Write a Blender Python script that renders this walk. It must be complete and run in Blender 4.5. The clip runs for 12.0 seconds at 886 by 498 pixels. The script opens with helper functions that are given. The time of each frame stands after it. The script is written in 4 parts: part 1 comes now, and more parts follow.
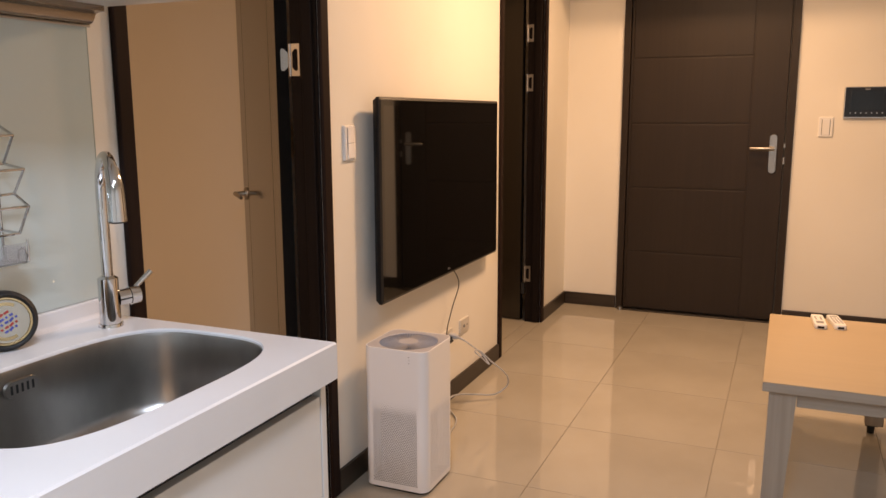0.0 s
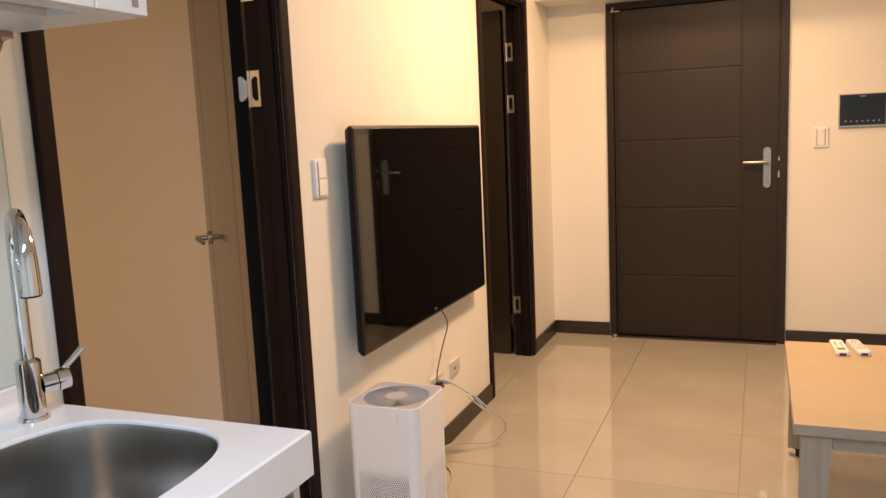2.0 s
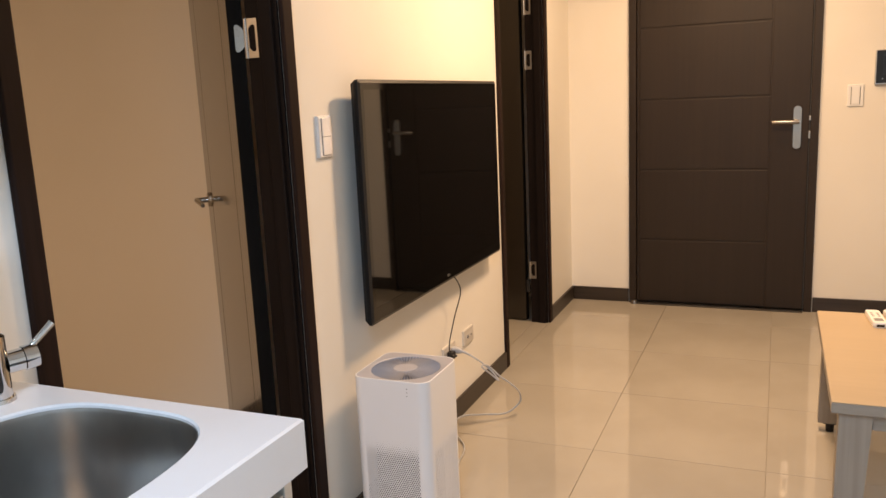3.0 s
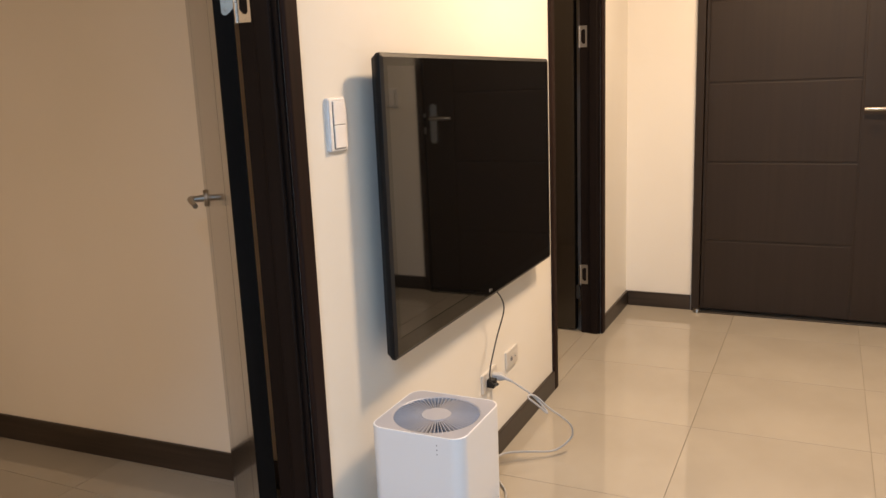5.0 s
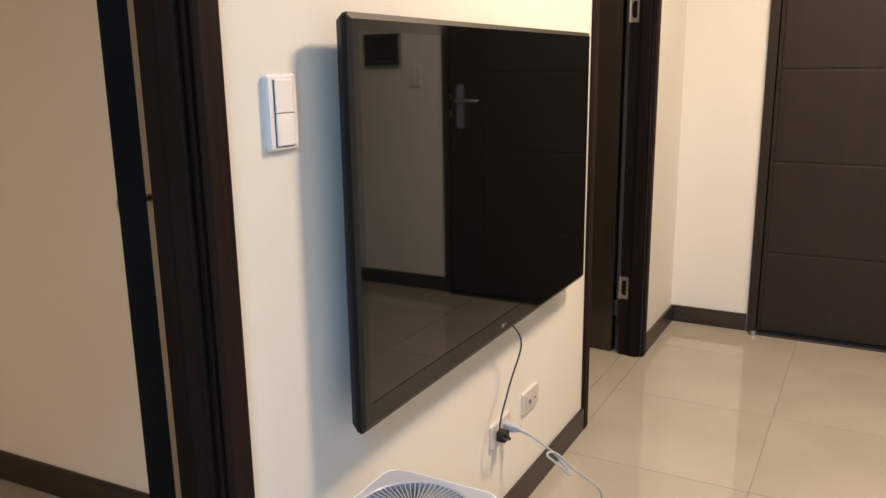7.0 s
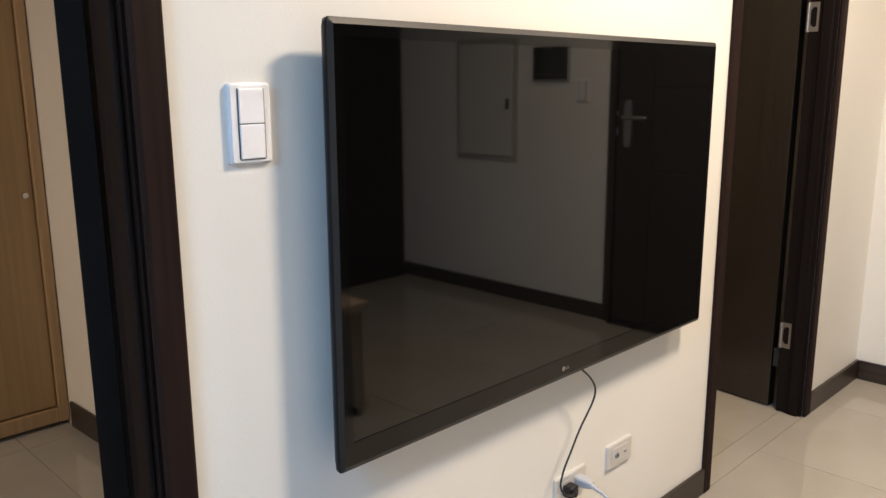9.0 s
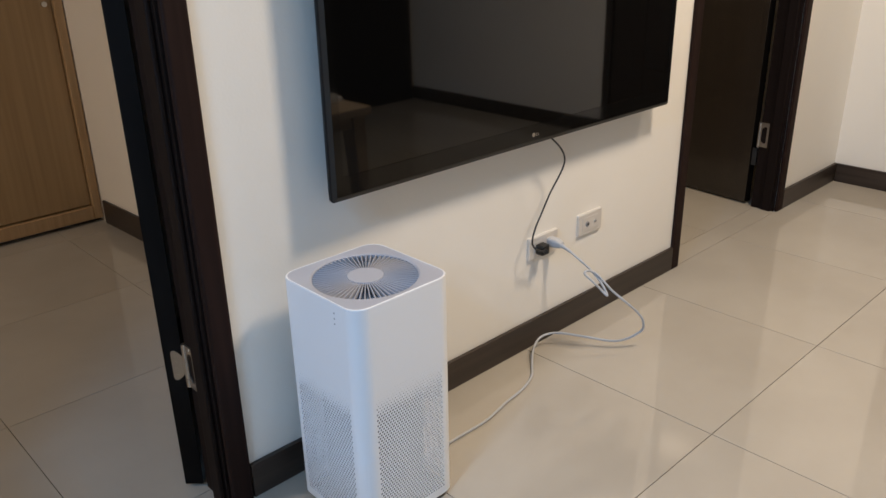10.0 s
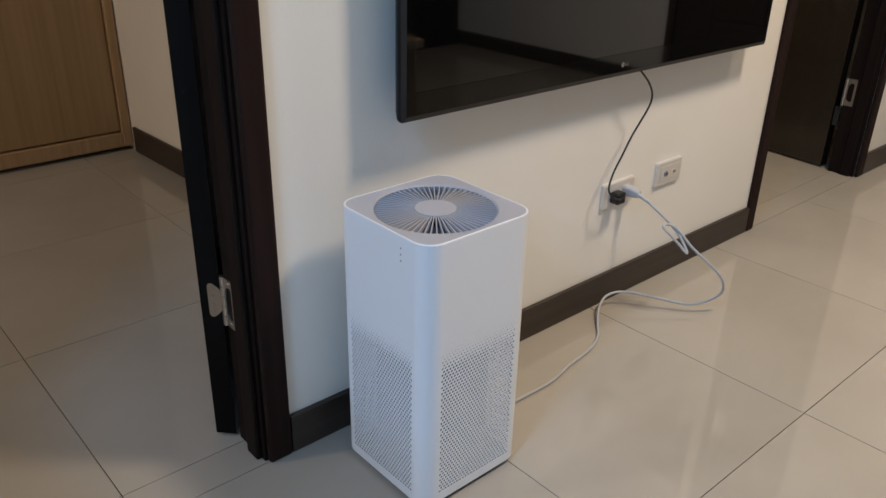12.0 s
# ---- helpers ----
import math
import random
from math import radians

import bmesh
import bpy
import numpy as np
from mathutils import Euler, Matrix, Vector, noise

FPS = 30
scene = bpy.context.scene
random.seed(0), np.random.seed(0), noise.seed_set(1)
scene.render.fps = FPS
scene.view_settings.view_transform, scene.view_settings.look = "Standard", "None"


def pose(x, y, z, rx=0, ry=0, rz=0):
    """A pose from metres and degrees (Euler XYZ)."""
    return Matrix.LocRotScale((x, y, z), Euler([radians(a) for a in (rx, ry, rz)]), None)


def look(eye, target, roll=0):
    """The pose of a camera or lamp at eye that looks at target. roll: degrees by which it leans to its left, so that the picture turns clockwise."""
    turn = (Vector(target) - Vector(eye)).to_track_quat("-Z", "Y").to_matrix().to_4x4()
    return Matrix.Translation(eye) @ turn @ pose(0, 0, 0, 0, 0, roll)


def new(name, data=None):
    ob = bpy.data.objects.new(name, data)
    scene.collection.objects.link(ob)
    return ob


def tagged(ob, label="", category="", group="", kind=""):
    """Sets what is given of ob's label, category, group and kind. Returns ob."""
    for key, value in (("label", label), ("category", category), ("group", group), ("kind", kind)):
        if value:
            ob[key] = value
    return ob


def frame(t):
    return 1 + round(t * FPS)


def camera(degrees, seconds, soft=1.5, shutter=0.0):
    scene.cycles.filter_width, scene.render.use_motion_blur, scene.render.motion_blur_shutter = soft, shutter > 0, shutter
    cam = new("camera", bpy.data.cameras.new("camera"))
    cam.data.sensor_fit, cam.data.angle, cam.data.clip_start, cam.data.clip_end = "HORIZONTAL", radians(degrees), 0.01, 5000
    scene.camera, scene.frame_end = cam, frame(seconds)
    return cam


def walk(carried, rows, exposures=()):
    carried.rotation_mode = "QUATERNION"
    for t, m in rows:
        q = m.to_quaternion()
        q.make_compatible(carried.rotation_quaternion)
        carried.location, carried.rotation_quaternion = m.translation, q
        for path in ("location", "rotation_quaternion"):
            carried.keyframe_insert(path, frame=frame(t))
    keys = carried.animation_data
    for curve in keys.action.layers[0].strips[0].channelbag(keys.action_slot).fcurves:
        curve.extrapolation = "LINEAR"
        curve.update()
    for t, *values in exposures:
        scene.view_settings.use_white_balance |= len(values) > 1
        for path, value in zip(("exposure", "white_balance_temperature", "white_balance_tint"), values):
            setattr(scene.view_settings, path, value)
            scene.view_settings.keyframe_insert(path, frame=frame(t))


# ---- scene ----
cam = camera(57.8, 12.0)
PATH = [
    (0, (1.392, -0.068, 1.337), (0.614, 1.743, 0.995), -0.2),
    (0.5, (1.354, -0.076, 1.339), (0.633, 1.766, 1.042), -0.7),
    (1, (1.317, -0.019, 1.337), (0.572, 1.813, 1.036), -1.6),
    (1.5, (1.28, 0.102, 1.354), (0.527, 1.932, 1.062), -2.6),
    (2, (1.262, 0.19, 1.346), (0.528, 2.029, 1.061), -2.6),
    (2.5, (1.244, 0.254, 1.332), (0.505, 2.086, 1.024), -2.5),
    (3, (1.206, 0.343, 1.325), (0.441, 2.153, 0.95), -2.6),
    (3.5, (1.125, 0.456, 1.331), (0.36, 2.267, 0.965), -3.0),
    (3.7, (1.088, 0.477, 1.307), (0.323, 2.29, 0.954), -3.1),
    (5.5, (0.998, 0.942, 1.313), (0.104, 2.673, 0.864), -1.8),
    (6, (0.978, 1.061, 1.307), (0.045, 2.763, 0.822), -1.4),
    (6.5, (0.915, 1.204, 1.311), (-0.036, 2.892, 0.815), -1.3),
    (7, (0.848, 1.334, 1.303), (-0.082, 3.044, 0.846), -0.8),
    (7.2, (0.848, 1.395, 1.307), (-0.085, 3.1, 0.835), -0.6),
    (8.8, (1.03, 1.695, 1.296), (-0.331, 3.1, 0.878), -0.2),
    (9, (1.07, 1.692, 1.291), (-0.312, 3.077, 0.874), -0.3),
    (9.5, (1.22, 1.601, 1.266), (-0.195, 2.914, 0.744), -1.0),
    (10, (1.332, 1.556, 1.173), (-0.009, 2.825, 0.403), -1.2),
    (10.5, (1.348, 1.568, 1.101), (-0.01, 2.783, 0.276), -1.0),
    (11, (1.293, 1.585, 1.057), (-0.073, 2.747, 0.171), -0.9),
    (11.5, (1.205, 1.59, 1.051), (-0.165, 2.766, 0.189), 0.0),
    (12, (1.131, 1.603, 1.043), (-0.216, 2.808, 0.184), 1.3),
]
EXPOSURES = [(0.0, 0.05, 10500, 34), (1.5, 0.28, 10000, 30), (3.5, 0.32, 8600, 24), (5.5, 0.43, 7350, 19), (6.0, 0.43, 7100, 18), (7.0, 0.42, 6750, 16), (9.0, 0.5, 6000, 13), (9.5, 0.5, 6000, 13), (10.3, 0.05, 6000, 13), (12.0, 0.0, 5950, 13)]
walk(cam, [(t, look(eye, target, roll)) for t, eye, target, roll in PATH], EXPOSURES)

# ---- world and lamps ----
scene.world = bpy.data.worlds.new("world")
scene.world.use_nodes = True
sky_bg = scene.world.node_tree.nodes["Background"]
sky_bg.inputs["Color"].default_value = (0.55, 0.7, 1.0, 1)
sky_bg.inputs["Strength"].default_value = 0.1

WARM, SOFT_WARM, BED_WARM, COOL = (1.0, 0.80, 0.56), (1.0, 0.76, 0.50), (1.0, 0.83, 0.64), (0.36, 0.64, 1.0)


def lamp(name, where, aim, power, color, size, size_y=None):
    d = bpy.data.lights.new(name, "AREA")
    d.energy, d.color, d.size = power, color, size
    d.shape = "RECTANGLE" if size_y else "DISK"
    if size_y:
        d.size_y = size_y
    ob = new(name, d)
    ob.matrix_world = look(where, aim)
    return ob


lamp("light_living", (1.06, 3.40, 2.43), (1.06, 3.40, 0), 40, WARM, 0.34)
lamp("light_hall", (0.90, 4.55, 2.43), (0.90, 4.55, 0), 12, WARM, 0.26)
lamp("light_kitchen", (1.20, 0.10, 2.43), (1.20, 0.10, 0), 34, COOL, 0.4)
lamp("light_kitchen", (1.20, -0.90, 2.43), (1.20, -0.90, 0), 46, COOL, 0.4)
# unseen lamps, added to brighten the two rooms behind the open doors
lamp("fill_bedroom", (-1.25, -0.5, 2.43), (-1.25, -0.5, 0), 38, BED_WARM, 0.3)
lamp("fill_room", (-1.3, 3.6, 2.43), (-1.3, 3.6, 0), 5, SOFT_WARM, 0.3)


# ---- materials ----
def sock(p, name, v):
    p.inputs[name].default_value = v


def mat(name, color, rough=0.5, metal=0.0, spec=None, coat=0.0):
    m = bpy.data.materials.new(name)
    m.use_nodes = True
    p = m.node_tree.nodes["Principled BSDF"]
    sock(p, "Base Color", (*color, 1))
    sock(p, "Roughness", rough)
    sock(p, "Metallic", metal)
    if spec is not None:
        sock(p, "Specular IOR Level", spec)
    if coat:
        sock(p, "Coat Weight", coat)
        sock(p, "Coat Roughness", 0.08)
    return m


def tex(m, kind, scale, stretch=(1, 1, 1), detail=4.0, coord="Object"):
    nt = m.node_tree
    co, mp = nt.nodes.new("ShaderNodeTexCoord"), nt.nodes.new("ShaderNodeMapping")
    mp.inputs["Scale"].default_value = stretch
    nt.links.new(co.outputs[coord], mp.inputs["Vector"])
    n = nt.nodes.new(kind)
    n.inputs["Scale"].default_value = scale
    if "Detail" in n.inputs:
        n.inputs["Detail"].default_value = detail
    nt.links.new(mp.outputs["Vector"], n.inputs["Vector"])
    return n.outputs[0] if kind != "ShaderNodeTexNoise" else n.outputs["Fac"]


def vary(m, fac, low, high, p0=0.35, p1=0.65):
    """Base colour from low to high by fac."""
    nt = m.node_tree
    r = nt.nodes.new("ShaderNodeValToRGB")
    r.color_ramp.elements[0].position, r.color_ramp.elements[1].position = p0, p1
    r.color_ramp.elements[0].color, r.color_ramp.elements[1].color = (*low, 1), (*high, 1)
    nt.links.new(fac, r.inputs["Fac"])
    nt.links.new(r.outputs["Color"], nt.nodes["Principled BSDF"].inputs["Base Color"])
    return r.outputs["Color"]


def mixin(m, color, fac, amount, tone):
    """Multiply what feeds the base colour by a tone, as far as fac says."""
    nt = m.node_tree
    mul, mx = nt.nodes.new("ShaderNodeMath"), nt.nodes.new("ShaderNodeMix")
    mul.operation, mul.inputs[1].default_value = "MULTIPLY", amount
    mx.data_type, mx.blend_type = "RGBA", "MULTIPLY"
    nt.links.new(fac, mul.inputs[0])
    nt.links.new(mul.outputs[0], mx.inputs["Factor"])
    nt.links.new(color, mx.inputs[6])
    mx.inputs[7].default_value = (*tone, 1)
    nt.links.new(mx.outputs[2], nt.nodes["Principled BSDF"].inputs["Base Color"])
    return mx.outputs[2]


def bump(m, fac, strength, dist):
    nt = m.node_tree
    b = nt.nodes.new("ShaderNodeBump")
    b.inputs["Strength"].default_value, b.inputs["Distance"].default_value = strength, dist
    nt.links.new(fac, b.inputs["Height"])
    nt.links.new(b.outputs["Normal"], nt.nodes["Principled BSDF"].inputs["Normal"])


def roughen(m, fac, a, b):
    nt = m.node_tree
    mr = nt.nodes.new("ShaderNodeMapRange")
    mr.inputs["To Min"].default_value, mr.inputs["To Max"].default_value = a, b
    nt.links.new(fac, mr.inputs["Value"])
    nt.links.new(mr.outputs[0], nt.nodes["Principled BSDF"].inputs["Roughness"])


def wall_paint(name, low, high):
    m = mat(name, high, 0.55, spec=0.35)
    c = vary(m, tex(m, "ShaderNodeTexNoise", 0.9, detail=3), low, high)
    mixin(m, c, tex(m, "ShaderNodeTexNoise", 7, (1, 1, 0.6), detail=5), 0.10, (0.86, 0.84, 0.80))
    bump(m, tex(m, "ShaderNodeTexNoise", 160, detail=3), 0.12, 0.002)
    return m


def wood(name, dark, light, rough, along="z", fine=55, spec=0.5, coat=0.0):
    m = mat(name, light, rough, spec=spec, coat=coat)
    st = {"z": (1, 1, 0.03), "y": (1, 0.03, 1), "x": (0.03, 1, 1)}[along]
    g = tex(m, "ShaderNodeTexNoise", fine, st, 6)
    c = vary(m, g, dark, light, 0.32, 0.68)
    st2 = tuple(0.12 if s < 1 else 1 for s in st)
    mixin(m, c, tex(m, "ShaderNodeTexNoise", 6, st2, 3), 0.45, (0.7, 0.66, 0.62))
    bump(m, g, 0.10, 0.0015)
    roughen(m, g, rough * 0.85, rough * 1.2)
    return m


def floor_tile(name, low, high):
    m = mat(name, high, 0.1, spec=0.5)
    nt = m.node_tree
    base = vary(m, tex(m, "ShaderNodeTexNoise", 2.2, detail=6), low, high, 0.3, 0.72)
    base = mixin(m, base, tex(m, "ShaderNodeTexNoise", 14, (1, 0.6, 1), detail=7), 0.22, (0.86, 0.84, 0.80))
    info, mr = nt.nodes.new("ShaderNodeObjectInfo"), nt.nodes.new("ShaderNodeMapRange")
    nt.links.new(info.outputs["Random"], mr.inputs["Value"])
    mixin(m, base, mr.outputs[0], 0.10, (0.9, 0.88, 0.86))
    roughen(m, tex(m, "ShaderNodeTexNoise", 5, detail=6), 0.018, 0.045)
    bump(m, tex(m, "ShaderNodeTexNoise", 2.0, detail=1), 0.012, 0.01)
    return m


def speckled_metal(name, color, rough, scale=220, st=(1, 1, 0.05)):
    m = mat(name, color, rough, 1.0)
    g = tex(m, "ShaderNodeTexNoise", scale, st, 3)
    roughen(m, g, rough * 0.85, rough * 1.2)
    bump(m, g, 0.02, 0.0003)
    return m


PAINT = wall_paint("wall_paint", (0.77, 0.73, 0.66), (0.82, 0.79, 0.73))
BED_PAINT = wall_paint("bedroom_paint", (0.74, 0.68, 0.58), (0.79, 0.73, 0.64))
CEIL = wall_paint("ceiling_paint", (0.80, 0.78, 0.74), (0.83, 0.81, 0.77))
TILE = floor_tile("polished_tile", (0.37, 0.336, 0.284), (0.43, 0.394, 0.337))
GROUT = mat("grout", (0.30, 0.26, 0.21), 0.8)
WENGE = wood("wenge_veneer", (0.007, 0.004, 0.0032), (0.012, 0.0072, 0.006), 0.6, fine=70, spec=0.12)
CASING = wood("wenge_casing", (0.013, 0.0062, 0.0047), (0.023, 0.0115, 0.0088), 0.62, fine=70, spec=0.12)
WENGE_Y = wood("wenge_skirting", (0.022, 0.015, 0.011), (0.046, 0.033, 0.025), 0.38, "y", fine=60)
WENGE_X = wood("wenge_skirting_cross", (0.022, 0.015, 0.011), (0.046, 0.033, 0.025), 0.38, "x", fine=60)
LEAF = wood("door_leaf_veneer", (0.014, 0.010, 0.007), (0.022, 0.016, 0.012), 0.22, fine=60, spec=0.45, coat=0.6)
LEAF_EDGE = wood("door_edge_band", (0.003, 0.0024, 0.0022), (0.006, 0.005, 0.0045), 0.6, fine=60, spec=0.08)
ENTRY = wood("entrance_door_film", (0.026, 0.0175, 0.0125), (0.0315, 0.021, 0.0153), 0.45, fine=45, spec=0.28)
OAK = wood("oak_laminate", (0.315, 0.203, 0.094), (0.395, 0.26, 0.125), 0.42, fine=42)
OAK_FRAME = wood("oak_edge", (0.37, 0.238, 0.114), (0.47, 0.312, 0.165), 0.42, fine=60)
# Pale wood with the reflected warm light mixed into its colour
TABLE_TOP = wood("warm_lit_table_top", (0.455, 0.345, 0.229), (0.485, 0.372, 0.25), 0.38, "x", fine=70)
TABLE_LEG = wood("grey_oak_leg", (0.35, 0.29, 0.235), (0.42, 0.355, 0.295), 0.5, fine=60)
TABLE_EDGE = wood("grey_oak_edge", (0.34, 0.28, 0.225), (0.41, 0.345, 0.285), 0.5, "x", fine=60)
WHITE_GLOSS = mat("white_lacquer", (0.72, 0.71, 0.69), 0.22)
CAB_WHITE = mat("cabinet_white", (0.70, 0.69, 0.67), 0.35)
QUARTZ = mat("solid_surface", (0.73, 0.725, 0.73), 0.2)
bump(QUARTZ, tex(QUARTZ, "ShaderNodeTexNoise", 60, detail=2), 0.02, 0.001)
vary(QUARTZ, tex(QUARTZ, "ShaderNodeTexNoise", 4, detail=3), (0.71, 0.705, 0.71), (0.75, 0.745, 0.75))
DARK_GAP = mat("shadow_gap", (0.05, 0.05, 0.05), 0.6)
GLASS_PANEL = mat("back_painted_glass", (0.52, 0.605, 0.582), 0.035)
GLASS_EDGE = mat("glass_edge", (0.36, 0.44, 0.41), 0.15)
CHROME = mat("chrome", (0.64, 0.64, 0.64), 0.06, 1.0)
NICKEL = speckled_metal("satin_nickel", (0.40, 0.375, 0.34), 0.33, st=(1, 1, 1))
STEEL = speckled_metal("brushed_steel", (0.33, 0.318, 0.30), 0.31, 420, (1, 1, 0.25))
mark = tex(STEEL, "ShaderNodeTexNoise", 9, (1, 1, 0.5), 6)
vary(STEEL, mark, (0.29, 0.28, 0.268), (0.40, 0.385, 0.365))
ALU = mat("aluminium_trim", (0.52, 0.51, 0.49), 0.35, 1.0)
THRESHOLD = mat("bronze_strip", (0.10, 0.085, 0.07), 0.5, 1.0)
BEZEL = mat("bezel_plastic", (0.014, 0.013, 0.0125), 0.42, spec=0.35)
IVORY = mat("pearl_plate", (0.68, 0.65, 0.61), 0.3, 0.3)
HINGE = mat("hinge_steel", (0.50, 0.475, 0.44), 0.36, 1.0)
BEZEL_GLOSS = mat("bezel_gloss", (0.003, 0.003, 0.003), 0.05, spec=0.42)
BLACK_GLOSS = mat("black_gloss_plastic", (0.012, 0.012, 0.013), 0.12)
BLACK_MATT = mat("black_plastic", (0.011, 0.011, 0.012), 0.4, spec=0.35)
SCREEN = mat("screen_glass", (0.002, 0.002, 0.002), 0.03, spec=0.66)
TV_SIDE = mat("satin_black_case", (0.005, 0.005, 0.006), 0.38, spec=0.2)
RUBBER = mat("black_rubber", (0.012, 0.012, 0.012), 0.6)
bump(RUBBER, tex(RUBBER, "ShaderNodeTexNoise", 300, detail=2), 0.3, 0.001)
PLASTIC = mat("white_plastic", (0.78, 0.77, 0.75), 0.28)
PURIFIER = mat("matt_white_shell", (0.76, 0.77, 0.79), 0.38)
SWITCH_WHITE = mat("switch_white", (0.66, 0.645, 0.63), 0.4)
PUR_TOP = mat("pale_grey_shell", (0.40, 0.41, 0.46), 0.4)
PUR_FAN = mat("fan_grey", (0.26, 0.32, 0.42), 0.45)
# near-black puts the shade inside the purifier into the filter's colour
PUR_IN = mat("shaded_filter", (0.018, 0.020, 0.024), 0.7)
PANEL_GREY = mat("panel_enamel", (0.66, 0.63, 0.57), 0.4)
PANEL_EDGE = mat("panel_frame_enamel", (0.45, 0.43, 0.39), 0.4)
GREY_MARK = mat("grey_mark", (0.22, 0.22, 0.23), 0.5)
CORD_GREY = mat("grey_cable", (0.42, 0.43, 0.45), 0.45)
CORD_BLACK = mat("black_cable", (0.012, 0.012, 0.012), 0.4)
LIP = speckled_metal("rail_steel", (0.34, 0.30, 0.27), 0.22, 300, (1, 0.03, 1))
GOLD = mat("brass_ring", (0.75, 0.56, 0.33), 0.25, 1.0)
CREAM = mat("cream_dial", (0.50, 0.45, 0.37), 0.25, metal=0.4, coat=0.6)
RED, BLUE = mat("red_print", (0.45, 0.05, 0.04), 0.4), mat("blue_print", (0.06, 0.08, 0.30), 0.4)
CLEAR = mat("frosted_tray", (0.85, 0.86, 0.88), 0.25)
sock(CLEAR.node_tree.nodes["Principled BSDF"], "Transmission Weight", 0.9)
sock(CLEAR.node_tree.nodes["Principled BSDF"], "IOR", 1.2)
LILAC = mat("frosted_door_panel", (0.60, 0.59, 0.66), 0.18)


# ---- builders ----
WORLD = {}


def box(bm, x0, y0, z0, x1, y1, z1, bev=0.0, seg=2):
    g = bmesh.ops.create_cube(bm, size=1.0)
    vs = g["verts"]
    bmesh.ops.scale(bm, vec=(x1 - x0, y1 - y0, z1 - z0), verts=vs)
    bmesh.ops.translate(bm, vec=((x0 + x1) / 2, (y0 + y1) / 2, (z0 + z1) / 2), verts=vs)
    if bev:
        es = list({e for v in vs for e in v.link_edges})
        bmesh.ops.bevel(bm, geom=es, offset=bev, segments=seg, profile=0.5, affect="EDGES")
    return bm


def cyl(bm, a, b, r0, r1=None, n=24, cap=True):
    a, b = Vector(a), Vector(b)
    m = Matrix.Translation((a + b) / 2) @ (b - a).to_track_quat("Z", "Y").to_matrix().to_4x4()
    bmesh.ops.create_cone(bm, cap_ends=cap, segments=n, radius1=r0, radius2=r0 if r1 is None else r1, depth=(b - a).length, matrix=m)
    return bm


def tube(bm, pts, r, n=10, smooth=6):
    """A round tube through the points, glided by a Catmull-Rom curve."""
    P = [Vector(p) for p in pts]
    R = r if isinstance(r, (list, tuple)) else [r] * len(P)
    path, rad = [], []
    for i in range(len(P) - 1):
        p0, p1, p2, p3 = P[max(i - 1, 0)], P[i], P[i + 1], P[min(i + 2, len(P) - 1)]
        for k in range(smooth):
            t = k / smooth
            path.append(0.5 * ((2 * p1) + (p2 - p0) * t + (2 * p0 - 5 * p1 + 4 * p2 - p3) * t * t + (3 * p1 - p0 - 3 * p2 + p3) * t ** 3))
            rad.append(R[i] * (1 - t) + R[i + 1] * t)
    path.append(P[-1])
    rad.append(R[-1])
    rings, side = [], None
    for i, p in enumerate(path):
        d = (path[min(i + 1, len(path) - 1)] - path[max(i - 1, 0)]).normalized()
        if side is None:
            side = d.orthogonal().normalized()
        side = (side - d * side.dot(d)).normalized()
        up = d.cross(side)
        rings.append([bm.verts.new(p + (side * math.cos(a) + up * math.sin(a)) * rad[i]) for a in (2 * math.pi * k / n for k in range(n))])
    for u, v in zip(rings, rings[1:]):
        for k in range(n):
            bm.faces.new((u[k], u[(k + 1) % n], v[(k + 1) % n], v[k]))
    bm.faces.new(rings[0][::-1])
    bm.faces.new(rings[-1])
    return bm


def loft(bm, rings, close=True, caps=(True, True)):
    """Skin between rings of equal length."""
    R = [[bm.verts.new(p) for p in ring] for ring in rings]
    n = len(R[0])
    for u, v in zip(R, R[1:]):
        for k in range(n if close else n - 1):
            bm.faces.new((u[k], u[(k + 1) % n], v[(k + 1) % n], v[k]))
    if caps[0]:
        bm.faces.new(R[0][::-1])
    if caps[1]:
        bm.faces.new(R[-1])
    return bm


def round_rect(w, d, r, seg=6):
    pts = []
    for cx, cy, a0 in ((w / 2 - r, d / 2 - r, 0), (-w / 2 + r, d / 2 - r, 90), (-w / 2 + r, -d / 2 + r, 180), (w / 2 - r, -d / 2 + r, 270)):
        for k in range(seg + 1):
            a = radians(a0 + 90 * k / seg)
            pts.append((cx + r * math.cos(a), cy + r * math.sin(a)))
    return pts


def finish(name, bm, material, smooth_angle=40, ratio=4.5):
    bmesh.ops.recalc_face_normals(bm, faces=bm.faces)
    me = bpy.data.meshes.new(name)
    for f in bm.faces:
        f.smooth = True
    for e in bm.edges:
        if len(e.link_faces) == 2:
            a, c = (f.calc_area() for f in e.link_faces)
            turn = e.calc_face_angle(0)
            if turn > radians(smooth_angle) or (turn > 0.02 and max(a, c) > ratio * min(a, c)):
                e.smooth = False
    bm.to_mesh(me)
    bm.free()
    me.materials.append(material)
    return me


def thing(name, m, label="", category="", group="", kind=""):
    ob = new(name)
    ob.empty_display_size = 0.05
    ob.matrix_world = m
    WORLD[ob] = m.copy()
    return tagged(ob, label, category, group, kind)


def part(name, bm, material, parent, label="", local=False, kind="", soft=(40, 4.5)):
    """One mesh under a thing or part; its mesh is given in world metres unless local."""
    w = WORLD[parent]
    if not local:
        bm.transform(w.inverted())
    ob = new(name, finish(name, bm, material, *soft))
    ob.parent = parent
    WORLD[ob] = w
    return tagged(ob, label, kind=kind)


